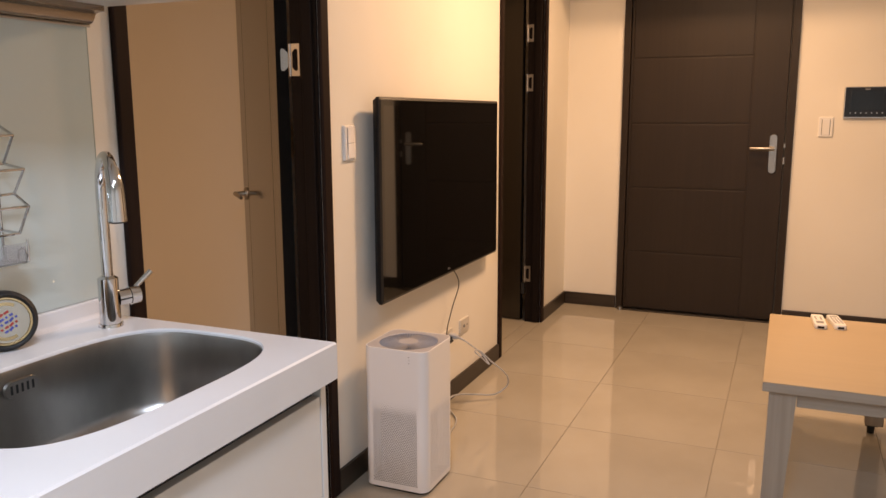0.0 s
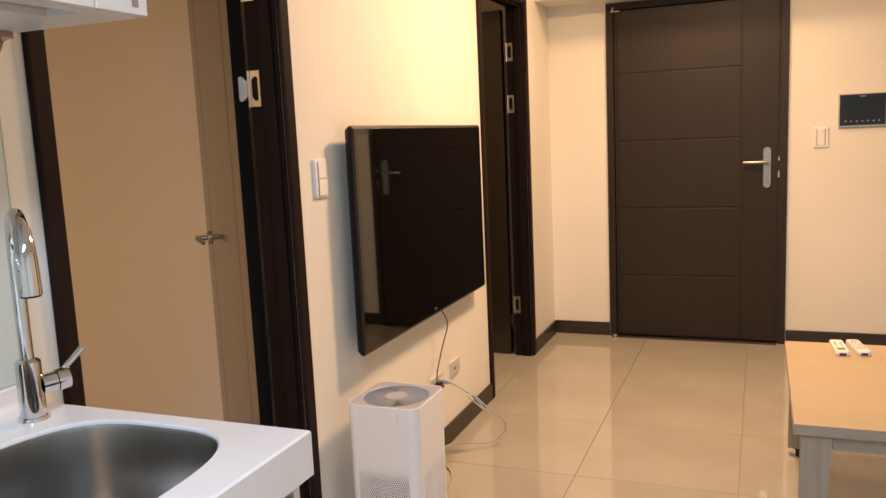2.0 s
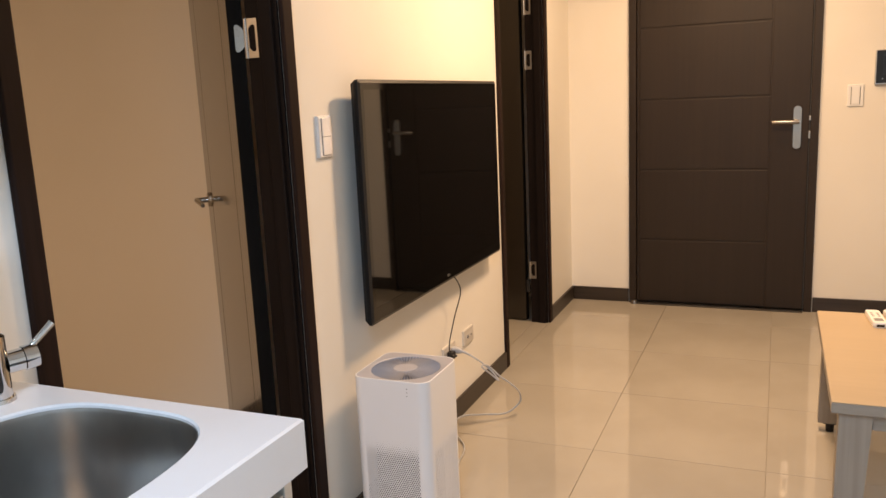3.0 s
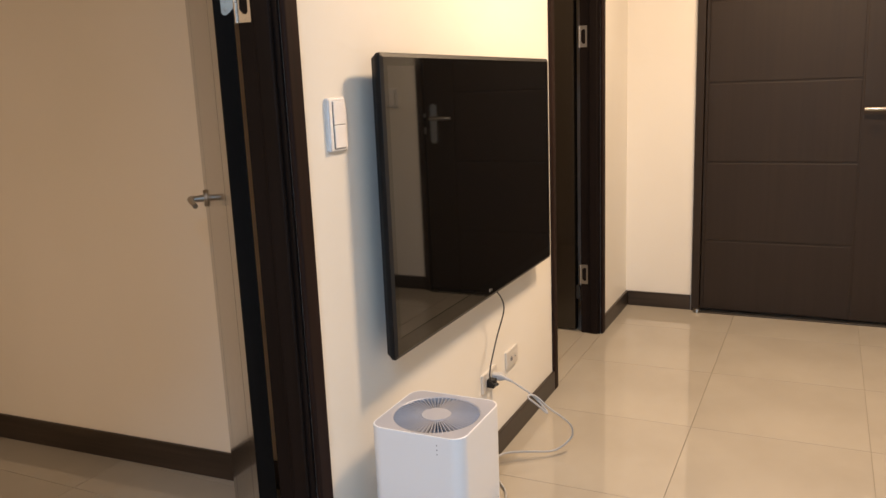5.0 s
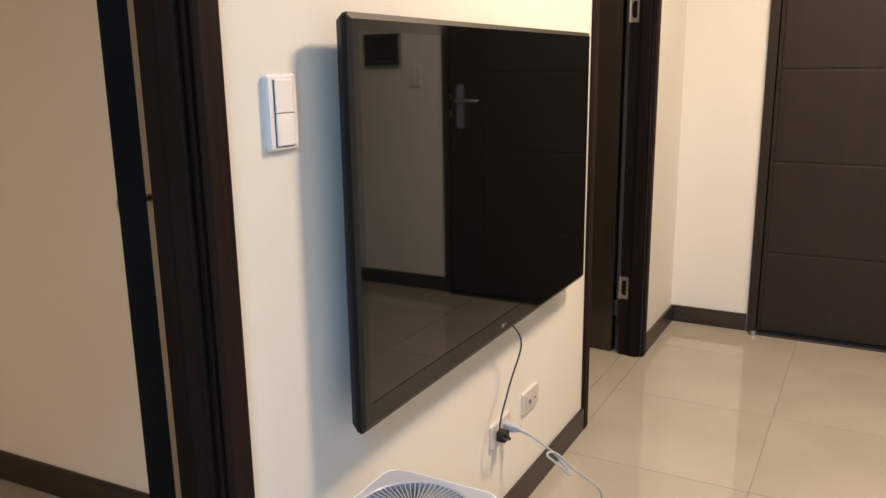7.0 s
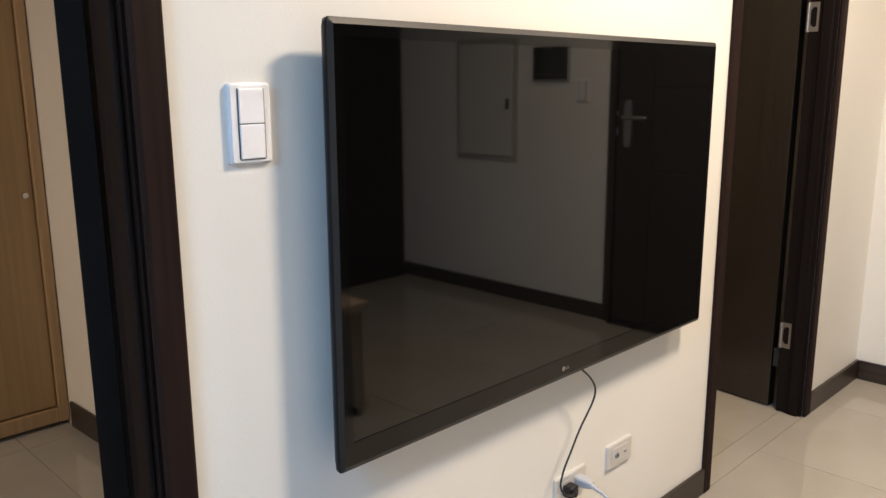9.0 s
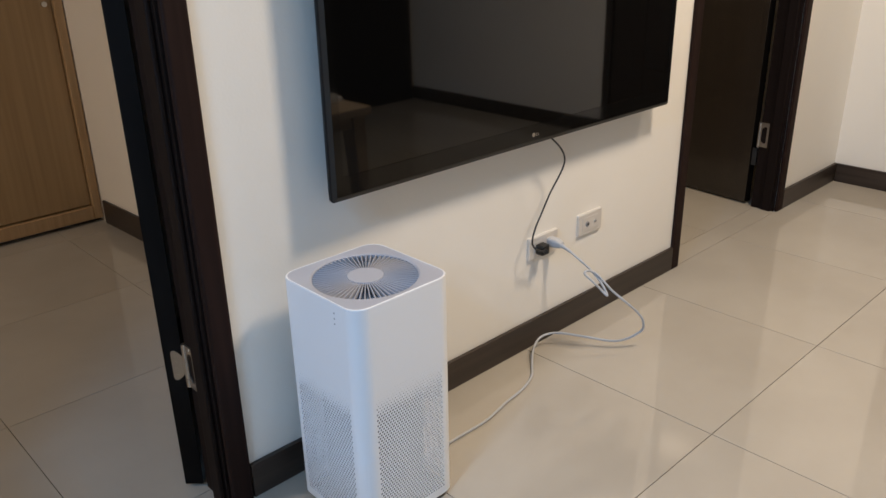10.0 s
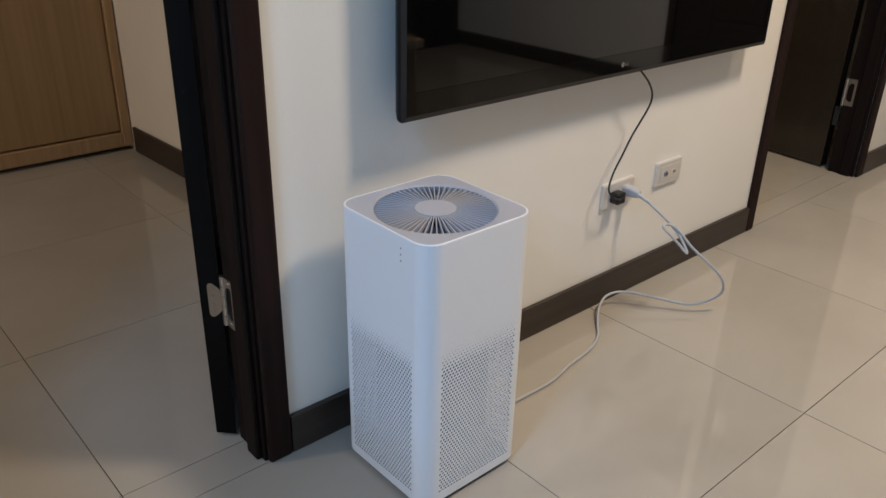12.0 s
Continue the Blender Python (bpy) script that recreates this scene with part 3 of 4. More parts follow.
def purifier():
    p = thing("air_purifier", at(0.183, 2.432, 0, 0), "white square tower air purifier with perforated sides and round grille", "air purifier")
    s, r, top, z0, z1, zb, hw = 0.243, 0.034, 0.521, 0.030, 0.340, 0.012, 0.0875
    h = s / 2
    bm = bmesh.new()
    path, c = [], h - r
    for k in range(4):
        rot = Matrix.Rotation(radians(90 * k), 3, "Z")
        path += [rot @ Vector((h, -hw, 0)), rot @ Vector((h, hw, 0))]
        path += [rot @ Vector((c + r * math.cos(radians(90 * i / 12)), c + r * math.sin(radians(90 * i / 12)), 0)) for i in range(13)]
    rows = [[bm.verts.new((v.x, v.y, z)) for v in path] for z in (zb, z0, z1, top)]
    n = len(path)
    for j in range(3):
        for i in range(n):
            if not (j == 1 and i % 15 == 0):
                bm.faces.new((rows[j][i], rows[j][(i + 1) % n], rows[j + 1][(i + 1) % n], rows[j + 1][i]))
    part("shell", bm, PURIFIER, p, local=True, soft=(0, 1))
    mesh_data = None
    for k in range(4):
        if mesh_data is None:
            g = perforated(50, 25, 2 * hw, z0, z1, 0.0025)
            ob = part("perforated_panel", g, PURIFIER, p, "fine staggered round holes", local=True, kind="stuff")
            mesh_data = ob.data
        else:
            ob = new("perforated_panel", mesh_data)
            ob.parent = p
            tagged(ob, "fine staggered round holes", kind="stuff")
        ob.matrix_basis = Matrix.Rotation(radians(90 * k), 4, "Z") @ pose(h, 0, 0)
    # pale filter coloured dark, as shaded behind the holes
    part("filter", cyl(bmesh.new(), (0, 0, 0.02), (0, 0, 0.36), 0.104, None, 40), PUR_IN, p, local=True)
    part("base", loft(bmesh.new(), [[(x, y, 0.0) for x, y in round_rect(s - 0.022, s - 0.022, r)], [(x, y, 0.013) for x, y in round_rect(s - 0.012, s - 0.012, r)]]), BLACK_MATT, p, "black recessed foot", local=True)
    ring = []
    for k in range(96):
        a = 2 * math.pi * (k + 0.5) / 96
        ca, sa = math.cos(a), math.sin(a)
        lo, hi = 0.0, s
        for _ in range(30):
            mid = (lo + hi) / 2
            qx, qy = max(abs(ca * mid) - (h - r), 0), max(abs(sa * mid) - (h - r), 0)
            lo, hi = (mid, hi) if (qx * qx + qy * qy) < r * r else (lo, mid)
        ring.append((ca * lo, sa * lo))
    bm = bmesh.new()
    outs = []
    for d, z in ((0.0, top), (-0.0004, top + 0.0025), (-0.0018, top + 0.0034), (-0.0032, top + 0.0028)):
        f = (s + 2 * d) / s
        outs.append([(x * f, y * f, z) for x, y in ring])
    loft(bm, outs, caps=(False, False))
    part("rim", bm, PURIFIER, p, "thin bright white rim", local=True)
    bm = bmesh.new()
    f = (s - 0.0064) / s
    angs = [math.atan2(y, x) for x, y in ring]
    R = 0.105
    loft(bm, [[(x * f, y * f, top + 0.0028) for x, y in ring], [(R * 1.03 * math.cos(a), R * 1.03 * math.sin(a), top + 0.0012) for a in angs], [(R * math.cos(a), R * math.sin(a), top - 0.001) for a in angs], [(R * math.cos(a), R * math.sin(a), top - 0.018) for a in angs]], caps=(False, False))
    part("top_plate", bm, PUR_TOP, p, local=True)
    bm = bmesh.new()
    for i in range(64):
        a = 2 * math.pi * i / 64
        rot = Matrix.Rotation(a, 4, "Z")
        q = bmesh.new()
        box(q, 0.030, -0.0009, top - 0.008, R - 0.0004, 0.0009, top - 0.0008)
        q.transform(rot)
        me = bpy.data.meshes.new("fin")
        q.to_mesh(me)
        bm.from_mesh(me)
        bpy.data.meshes.remove(me)
        q.free()
    part("grille", bm, PUR_TOP, p, "many radial fins", local=True)
    bm = cyl(bmesh.new(), (0, 0, top - 0.010), (0, 0, top + 0.0008), 0.0365, 0.0355, 48)
    part("hub", bm, PUR_TOP, p, local=True)
    part("fan", cyl(bmesh.new(), (0, 0, top - 0.03), (0, 0, top - 0.0175), R - 0.0005, None, 48), PUR_FAN, p, local=True)
    bm = bmesh.new()
    for i in range(9):
        a = 2 * math.pi * i / 9
        q = [(0.038, a), (0.099, a + 0.35), (0.099, a + 0.75), (0.038, a + 0.5)]
        vs = [bm.verts.new((rr * math.cos(t), rr * math.sin(t), top - 0.016 + (0.004 if k > 1 else 0))) for k, (rr, t) in enumerate(q)]
        bm.faces.new(vs)
    bmesh.ops.solidify(bm, geom=bm.faces[:], thickness=0.001)
    part("fan_blade", bm, PUR_FAN, p, local=True)
    for z in (0.503, 0.492, 0.481):
        part("indicator", cyl(bmesh.new(), (0.058, -h - 0.0004, z), (0.058, -h + 0.0006, z), 0.0016, None, 12), GREY_MARK, p, local=True)
    bm = cyl(bmesh.new(), (0.012, h - 0.004, 0.03), (0.012, h + 0.012, 0.03), 0.006, 0.0045, 14)
    part("cable_inlet", bm, CORD_GREY, p, local=True)


purifier()


# ---- switches, sockets, cables ----
def plate(name, label, category, m, w, h, t=0.009, material=None):
    """A wall plate in its own frame: x across, z up, its back at y = 0, facing -y."""
    p = thing(name, m, label, category)
    rr = round_rect(w, h, 0.004, 3)
    bm = bmesh.new()
    loft(bm, [[(x, 0, z) for x, z in rr], [(x, -t * 0.7, z) for x, z in rr], [(x * (1 - 0.006 / w), -t, z * (1 - 0.006 / h)) for x, z in rr]])
    part("plate", bm, material or PLASTIC, p, local=True)
    return p


def on_tv_wall(y, z):
    return pose(0, y, z) @ pose(0, 0, 0, 0, 0, 90)


sw = plate("light_switch", "white double rocker light switch under clear film beside a door", "light switch", on_tv_wall(2.349, 1.2255), 0.072, 0.119, 0.011, SWITCH_WHITE)
for z in (-0.0262, 0.0262):
    part("rocker", box(bmesh.new(), -0.021, -0.0145, z - 0.0255, 0.021, -0.0111, z + 0.0255, 0.0012), SWITCH_WHITE, sw, local=True)
bm = bmesh.new()
for x in (-0.0228, 0.0212):
    box(bm, x, -0.0121, -0.052, x + 0.0016, -0.0112, 0.052)
box(bm, -0.021, -0.0119, -0.0006, 0.021, -0.0112, 0.0006)
box(bm, -0.021, -0.0119, -0.0532, 0.021, -0.0112, -0.0522)
part("shadow_line", bm, DARK_GAP, sw, local=True)
FILM = mat("clear_film", (1, 1, 1), 0.08)
sock(FILM.node_tree.nodes["Principled BSDF"], "Transmission Weight", 1.0)
sock(FILM.node_tree.nodes["Principled BSDF"], "IOR", 1.15)
bm = bmesh.new()
g = 26
rnd = random.Random(4)
V = [[bm.verts.new((-0.037 + 0.074 * i / 13, -0.0165 - 0.0012 * rnd.random() + (0.010 * (abs(i - 6.5) / 6.5) ** 6) + 0.006 * (abs(j - 13) / 13) ** 8, -0.062 + 0.124 * j / g)) for i in range(14)] for j in range(g + 1)]
for j in range(g):
    for i in range(13):
        bm.faces.new((V[j][i], V[j][i + 1], V[j + 1][i + 1], V[j + 1][i]))
ob = part("film", bm, FILM, sw, "crinkled clear protective film", local=True)
ob.visible_shadow = False

sw2 = plate("light_switch", "white single rocker light switch beside the entrance door", "light switch", at(1.583, YB, 1.227), 0.080, 0.118)
part("rocker", box(bmesh.new(), -0.020, -0.0125, -0.046, 0.020, -0.0091, 0.046, 0.0012), PLASTIC, sw2, local=True)
for x in (-0.0225, 0.0215):
    part("shadow_line", box(bmesh.new(), x - 0.001, -0.0100, -0.047, x + 0.0018, -0.0091, 0.047), DARK_GAP, sw2, local=True)

socket = plate("power_socket", "pearl-grey twin power socket with two plugs in it", "power socket", on_tv_wall(3.200, 0.307), 0.126, 0.067, 0.009, IVORY)
for x in (-0.026, 0.026):
    bm = box(bmesh.new(), x - 0.017, -0.0105, -0.019, x + 0.017, -0.0091, 0.019, 0.001)
    part("outlet", bm, IVORY, socket, local=True)

tvs = plate("aerial_socket", "pearl-grey aerial socket plate with two round ports", "aerial socket", on_tv_wall(3.417, 0.3155), 0.114, 0.067, 0.009, IVORY)
part("insert", box(bmesh.new(), -0.040, -0.0105, -0.021, 0.040, -0.0091, 0.021, 0.001), IVORY, tvs, local=True)
for x, r, m in ((-0.018, 0.0085, GREY_MARK), (0.020, 0.0045, ALU)):
    bm = cyl(bmesh.new(), (x, -0.0106, 0), (x, -0.0135, 0), r, r * 0.9, 20)
    part("port", bm, m, tvs, local=True)
    part("port_pin", cyl(bmesh.new(), (x, -0.0136, 0), (x, -0.0142, 0), r * 0.4, None, 12), BLACK_MATT, tvs, local=True)


def cable(name, label, plug_pts, wire, r, material, plug_material):
    c = thing(name, pose(*wire[0]), label, "cable")
    part("wire", tube(bmesh.new(), wire, r, 10, 8), material, c)
    part("plug", plug_pts, plug_material, c)
    return c


bm = bmesh.new()
box(bm, 0.0105, 3.160, 0.291, 0.038, 3.192, 0.321, 0.005, 3)
cyl(bm, (0.036, 3.170, 0.306), (0.052, 3.156, 0.312), 0.008, 0.005, 14)
cable("television_cable", "thin black television power cable hanging down to the socket", bm,
      [(0.050, 3.140, 0.650), (0.060, 3.160, 0.629), (0.060, 3.193, 0.600), (0.060, 3.212, 0.570), (0.058, 3.207, 0.538), (0.052, 3.166, 0.479), (0.048, 3.138, 0.429), (0.046, 3.114, 0.388), (0.048, 3.102, 0.352), (0.053, 3.119, 0.328), (0.051, 3.157, 0.312)],
      0.0024, CORD_BLACK, BLACK_MATT)
bm = bmesh.new()
loft(bm, [[(0.0105, 3.226 + a, 0.311 + b) for a, b in round_rect(0.030, 0.028, 0.008)], [(0.034, 3.228 + a, 0.311 + b) for a, b in round_rect(0.028, 0.026, 0.008)], [(0.050, 3.230 + a * 0.7, 0.308 + b * 0.7) for a, b in round_rect(0.024, 0.022, 0.006)]])
tube(bm, [(0.048, 3.229, 0.308), (0.064, 3.231, 0.302), (0.080, 3.235, 0.294)], [0.0065, 0.005, 0.004], 12)
cable("purifier_cable", "grey power cable with a twisted loop, trailing over the floor", bm,
      [(0.078, 3.234, 0.295), (0.105, 3.242, 0.276), (0.135, 3.256, 0.249), (0.165, 3.262, 0.220), (0.190, 3.260, 0.190), (0.183, 3.256, 0.194), (0.170, 3.250, 0.208), (0.150, 3.235, 0.232), (0.135, 3.226, 0.248), (0.134, 3.236, 0.254), (0.145, 3.253, 0.248), (0.162, 3.264, 0.232),
       (0.190, 3.280, 0.198), (0.220, 3.303, 0.166), (0.243, 3.334, 0.129), (0.250, 3.358, 0.092), (0.238, 3.368, 0.052), (0.195, 3.318, 0.024), (0.122, 3.258, 0.034), (0.058, 3.212, 0.040), (0.034, 3.168, 0.034),
       (0.046, 3.122, 0.020), (0.078, 3.078, 0.008), (0.122, 3.024, 0.0045), (0.146, 2.960, 0.004), (0.158, 2.880, 0.004), (0.176, 2.790, 0.004), (0.176, 2.705, 0.004), (0.178, 2.640, 0.006), (0.190, 2.590, 0.020), (0.199, 2.562, 0.03)],
      0.0034, CORD_GREY, CORD_GREY)


def intercom():
    x, z = 1.790, 1.370
    p = thing("intercom", at(x, YB, z), "black glass video intercom panel with silver frame and seven small buttons", "intercom")
    w, h = 0.242, 0.186
    part("frame", box(bmesh.new(), x - w / 2, YB - 0.020, z - h / 2, x + w / 2, YB, z + h / 2, 0.004), ALU, p, "silver rim")
    part("front", box(bmesh.new(), x - w / 2 + 0.006, YB - 0.0245, z - h / 2 + 0.010, x + w / 2 - 0.006, YB - 0.0201, z + h / 2 - 0.005, 0.001), BLACK_GLOSS, p)
    part("screen", box(bmesh.new(), x - 0.085, YB - 0.0255, z - 0.042, x + 0.085, YB - 0.0246, z + 0.068), SCREEN, p)
    for i in range(7):
        part("button", cyl(bmesh.new(), (x - 0.084 + 0.028 * i, YB - 0.0256, z - 0.060), (x - 0.084 + 0.028 * i, YB - 0.0246, z - 0.060), 0.0035, None, 10), ALU, p)
    part("lens", box(bmesh.new(), x - 0.014, YB - 0.0256, z + 0.074, x + 0.014, YB - 0.0246, z + 0.080), GREY_MARK, p)


intercom()


def breaker_panel():
    x0, x1, z0, z1 = 2.03, 2.50, 0.82, 1.52
    p = thing("breaker_panel", at((x0 + x1) / 2, YB, z0), "pale painted breaker panel set in the wall", "breaker panel")
    part("frame", box(bmesh.new(), x0, YB - 0.010, z0, x1, YB, z1, 0.002), PANEL_EDGE, p)
    d = part("door", box(bmesh.new(), x0 + 0.03, YB - 0.018, z0 + 0.03, x1 - 0.03, YB - 0.0102, z1 - 0.03, 0.002), PANEL_GREY, p)
    part("latch", box(bmesh.new(), x0 + 0.05, YB - 0.024, 1.12, x0 + 0.075, YB - 0.0181, 1.18, 0.002), BLACK_MATT, d)


breaker_panel()


# ---- low table ----
def table():
    x0, x1, y0, y1, h = 1.360, 1.838, 2.643, 3.603, 0.460
    t = thing("coffee_table", at((x0 + x1) / 2, (y0 + y1) / 2, 0), "low coffee table with pale wood top and tapered grey oak legs", "coffee table")
    # the top's orange tint stands for warm lamp light on the wood
    part("tabletop", box(bmesh.new(), x0 + 0.001, y0 + 0.001, h - 0.0025, x1 - 0.001, y1 - 0.001, h, 0.001), TABLE_TOP, t, "pale wood veneer tinted orange-beige for the warm light on it")
    part("top_edge", box(bmesh.new(), x0, y0, h - 0.032, x1, y1, h - 0.0026, 0.0015), TABLE_EDGE, t)
    top, low, e, zl = 0.084, 0.068, 0.022, 0.036
    for sx, ex in ((1, x0 + e), (-1, x1 - e)):
        for sy, ey in ((1, y0 + e), (-1, y1 - e)):
            bm = bmesh.new()
            loft(bm, [[(ex - sx * k, ey, z), (ex + sx * (w - k), ey, z), (ex + sx * (w - k), ey + sy * d, z), (ex - sx * k, ey + sy * d, z)] for w, d, z, k in ((low, 0.045, zl, 0.006), (top, 0.060, h - 0.0322, 0.0))])
            part("leg", bm, TABLE_LEG, t)
            fx, fy = ex + sx * low * 0.55, ey + sy * 0.024
            foot = part("foot", cyl(bmesh.new(), (fx, fy, 0), (fx, fy, zl - 0.0042), 0.014, 0.016, 16), BLACK_MATT, t)
            part("foot_plate", box(bmesh.new(), fx - 0.024, fy - 0.018, zl - 0.004, fx + 0.024, fy + 0.018, zl - 0.0003, 0.0008), THRESHOLD, foot, "brown mounting plate")
    a, b = x0 + e + top, x1 - e - top
    for y in (y0 + e + 0.012, y1 - e - 0.032):
        part("apron", box(bmesh.new(), a + 0.0005, y, h - 0.084, b - 0.0005, y + 0.020, h - 0.0325, 0.001), TABLE_EDGE, t)
    for x in (x0 + e + 0.012, x1 - e - 0.032):
        part("apron", box(bmesh.new(), x, y0 + e + 0.0605, h - 0.084, x + 0.020, y1 - e - 0.0605, h - 0.0325, 0.001), TABLE_LEG, t)


table()


def remote(x, y, rz, label, wide, screen):
    r = thing("remote_control", at(x, y, 0.460, rz), label, "remote control", "remote controls on the table")
    rr = round_rect(wide, 0.178, 0.012, 5)
    bm = bmesh.new()
    loft(bm, [[(a * 0.94, b * 0.98, 0.0005) for a, b in rr], [(a, b, 0.007) for a, b in rr], [(a, b, 0.015) for a, b in rr], [(a * 0.93, b * 0.97, 0.0195) for a, b in rr]])
    part("case", bm, PLASTIC, r, local=True)
    if screen:
        part("display", box(bmesh.new(), -wide * 0.30, -0.064, 0.0194, wide * 0.30, -0.030, 0.0202, 0.0003), GREY_MARK, r, local=True)
        keys = [(dx, dy) for dx in (-0.010, 0.010) for dy in (0.0, 0.02, 0.04)]
    else:
        part("display", box(bmesh.new(), -wide * 0.32, 0.052, 0.0194, wide * 0.32, 0.066, 0.0202, 0.0003), GREY_MARK, r, local=True)
        keys = [(dx, dy) for dx in (-0.013, 0, 0.013) for dy in (-0.05, -0.03, -0.01, 0.012, 0.032)]
    for dx, dy in keys:
        part("key", box(bmesh.new(), dx - 0.004, dy - 0.0045, 0.0194, dx + 0.004, dy + 0.0045, 0.0206, 0.0004), GREY_MARK, r, local=True)
    part("end_cap", box(bmesh.new(), -wide * 0.26, -0.0905, 0.004, wide * 0.26, -0.0872, 0.013, 0.001), BLACK_GLOSS, r, local=True)


remote(1.548, 3.496, 4, "white air-conditioner remote control with grey display on the table", 0.048, True)
remote(1.614, 3.512, 9, "white slim remote control with rows of grey keys on the table", 0.046, False)


# ---- kitchen ----
CT, CX, CY = 0.892, 0.606, 1.238
SX, SY, SA, SB, SN = 0.340, 0.909, 0.192, 0.290, 3.4


def superellipse(a, b, n, count=72):
    pts = []
    for k in range(count):
        t = 2 * math.pi * k / count
        c, s = math.cos(t), math.sin(t)
        pts.append((a * math.copysign(abs(c) ** (2 / n), c), b * math.copysign(abs(s) ** (2 / n), s)))
    return pts


def worktop():
    w = thing("worktop", at(0.27, 0.5, 0.78), "white solid-surface kitchen worktop with low upstand and sink cut-out", "worktop")
    y_end = -1.3
    hole = superellipse(SA, SB, SN)
    bm = bmesh.new()
    ya, yb = y_end, CY
    outer = []
    for x, y in hole:
        k = min((CX - 0.001 - SX) / x if x > 1e-6 else 9, (0.0005 - SX) / x if x < -1e-6 else 9, (yb - SY) / y if y > 1e-6 else 9, (ya - SY) / y if y < -1e-6 else 9)
        outer.append((SX + x * k, SY + y * k))
    for cx, cy in ((CX - 0.001, yb), (0.0005, yb), (0.0005, ya), (CX - 0.001, ya)):
        i = min(range(len(outer)), key=lambda q: (outer[q][0] - cx) ** 2 + (outer[q][1] - cy) ** 2)
        outer[i] = (cx, cy)
    e = 0.0035
    rings = [[(x, y, CT - 0.074) for x, y in outer], [(x, y, CT - e) for x, y in outer]]
    inset = [(min(max(x, 0.0005), CX - 0.001 - (e if x > CX - 0.01 else 0)), min(y, yb - (e if y > yb - 0.004 else 0))) for x, y in outer]
    rings.append([(x, y, CT) for x, y in inset])
    rings.append([(SX + x * 1.012, SY + y * 1.009, CT) for x, y in hole])
    rings.append([(SX + x, SY + y, CT - 0.003) for x, y in hole])
    rings.append([(SX + x, SY + y, CT - 0.007) for x, y in hole])
    loft(bm, rings, caps=(False, False))
    part("slab", bm, QUARTZ, w)
    cove = [(0.0175, -0.001), (0.0175, 0.010), (0.0192, 0.0045), (0.0225, 0.0015), (0.029, 0.0003), (0.029, -0.001)]
    part("cove", loft(bmesh.new(), [[(x, y, CT + z) for x, z in cove] for y in (y_end, 1.2255)]), QUARTZ, w)
    part("upstand", box(bmesh.new(), 0.0005, y_end, CT + 0.0002, 0.018, 1.226, CT + 0.038, 0.003), QUARTZ, w)


worktop()


def sink():
    s = thing("sink", at(SX, SY, CT - 0.2), "undermounted brushed steel sink bowl with rounded corners", "sink")
    bm = bmesh.new()
    rings = []
    for k, z, n in ((1.006, -0.0074, SN), (0.998, -0.014, SN), (0.99, -0.10, SN), (0.975, -0.155, SN), (0.93, -0.178, SN), (0.84, -0.188, 2.5), (0.5, -0.194, 2.3), (0.16, -0.198, 2.0)):
        rings.append([(SX + x * k, SY + y * k, CT + z) for x, y in superellipse(SA, SB, n)])
    loft(bm, rings, caps=(False, True))
    part("bowl", bm, STEEL, s, soft=(70, 99))
    bm = bmesh.new()
    cyl(bm, (SX, SY, CT - 0.1975), (SX, SY, CT - 0.194), 0.045, 0.040, 36)
    for k in range(8):
        a = math.pi * k / 4
        cyl(bm, (SX + 0.024 * math.cos(a), SY + 0.024 * math.sin(a), CT - 0.1942), (SX + 0.024 * math.cos(a), SY + 0.024 * math.sin(a), CT - 0.1932), 0.004, None, 10)
    part("drain", bm, CHROME, s)
    ox, oy, oz = SX - SA * 0.985, 0.898, CT - 0.042
    o = part("overflow", loft(bmesh.new(), [[(ox, oy + a, oz + b) for a, b in round_rect(0.072, 0.032, 0.0158, 8)], [(ox + 0.005, oy + a * 0.96, oz + b * 0.92) for a, b in round_rect(0.072, 0.032, 0.0158, 8)]]), STEEL, s)
    for k in range(5):
        part("slot", box(bmesh.new(), ox + 0.0048, oy - 0.022 + 0.011 * k - 0.0022, oz - 0.008, ox + 0.0056, oy - 0.022 + 0.011 * k + 0.0022, oz + 0.008), BLACK_MATT, o)


sink()


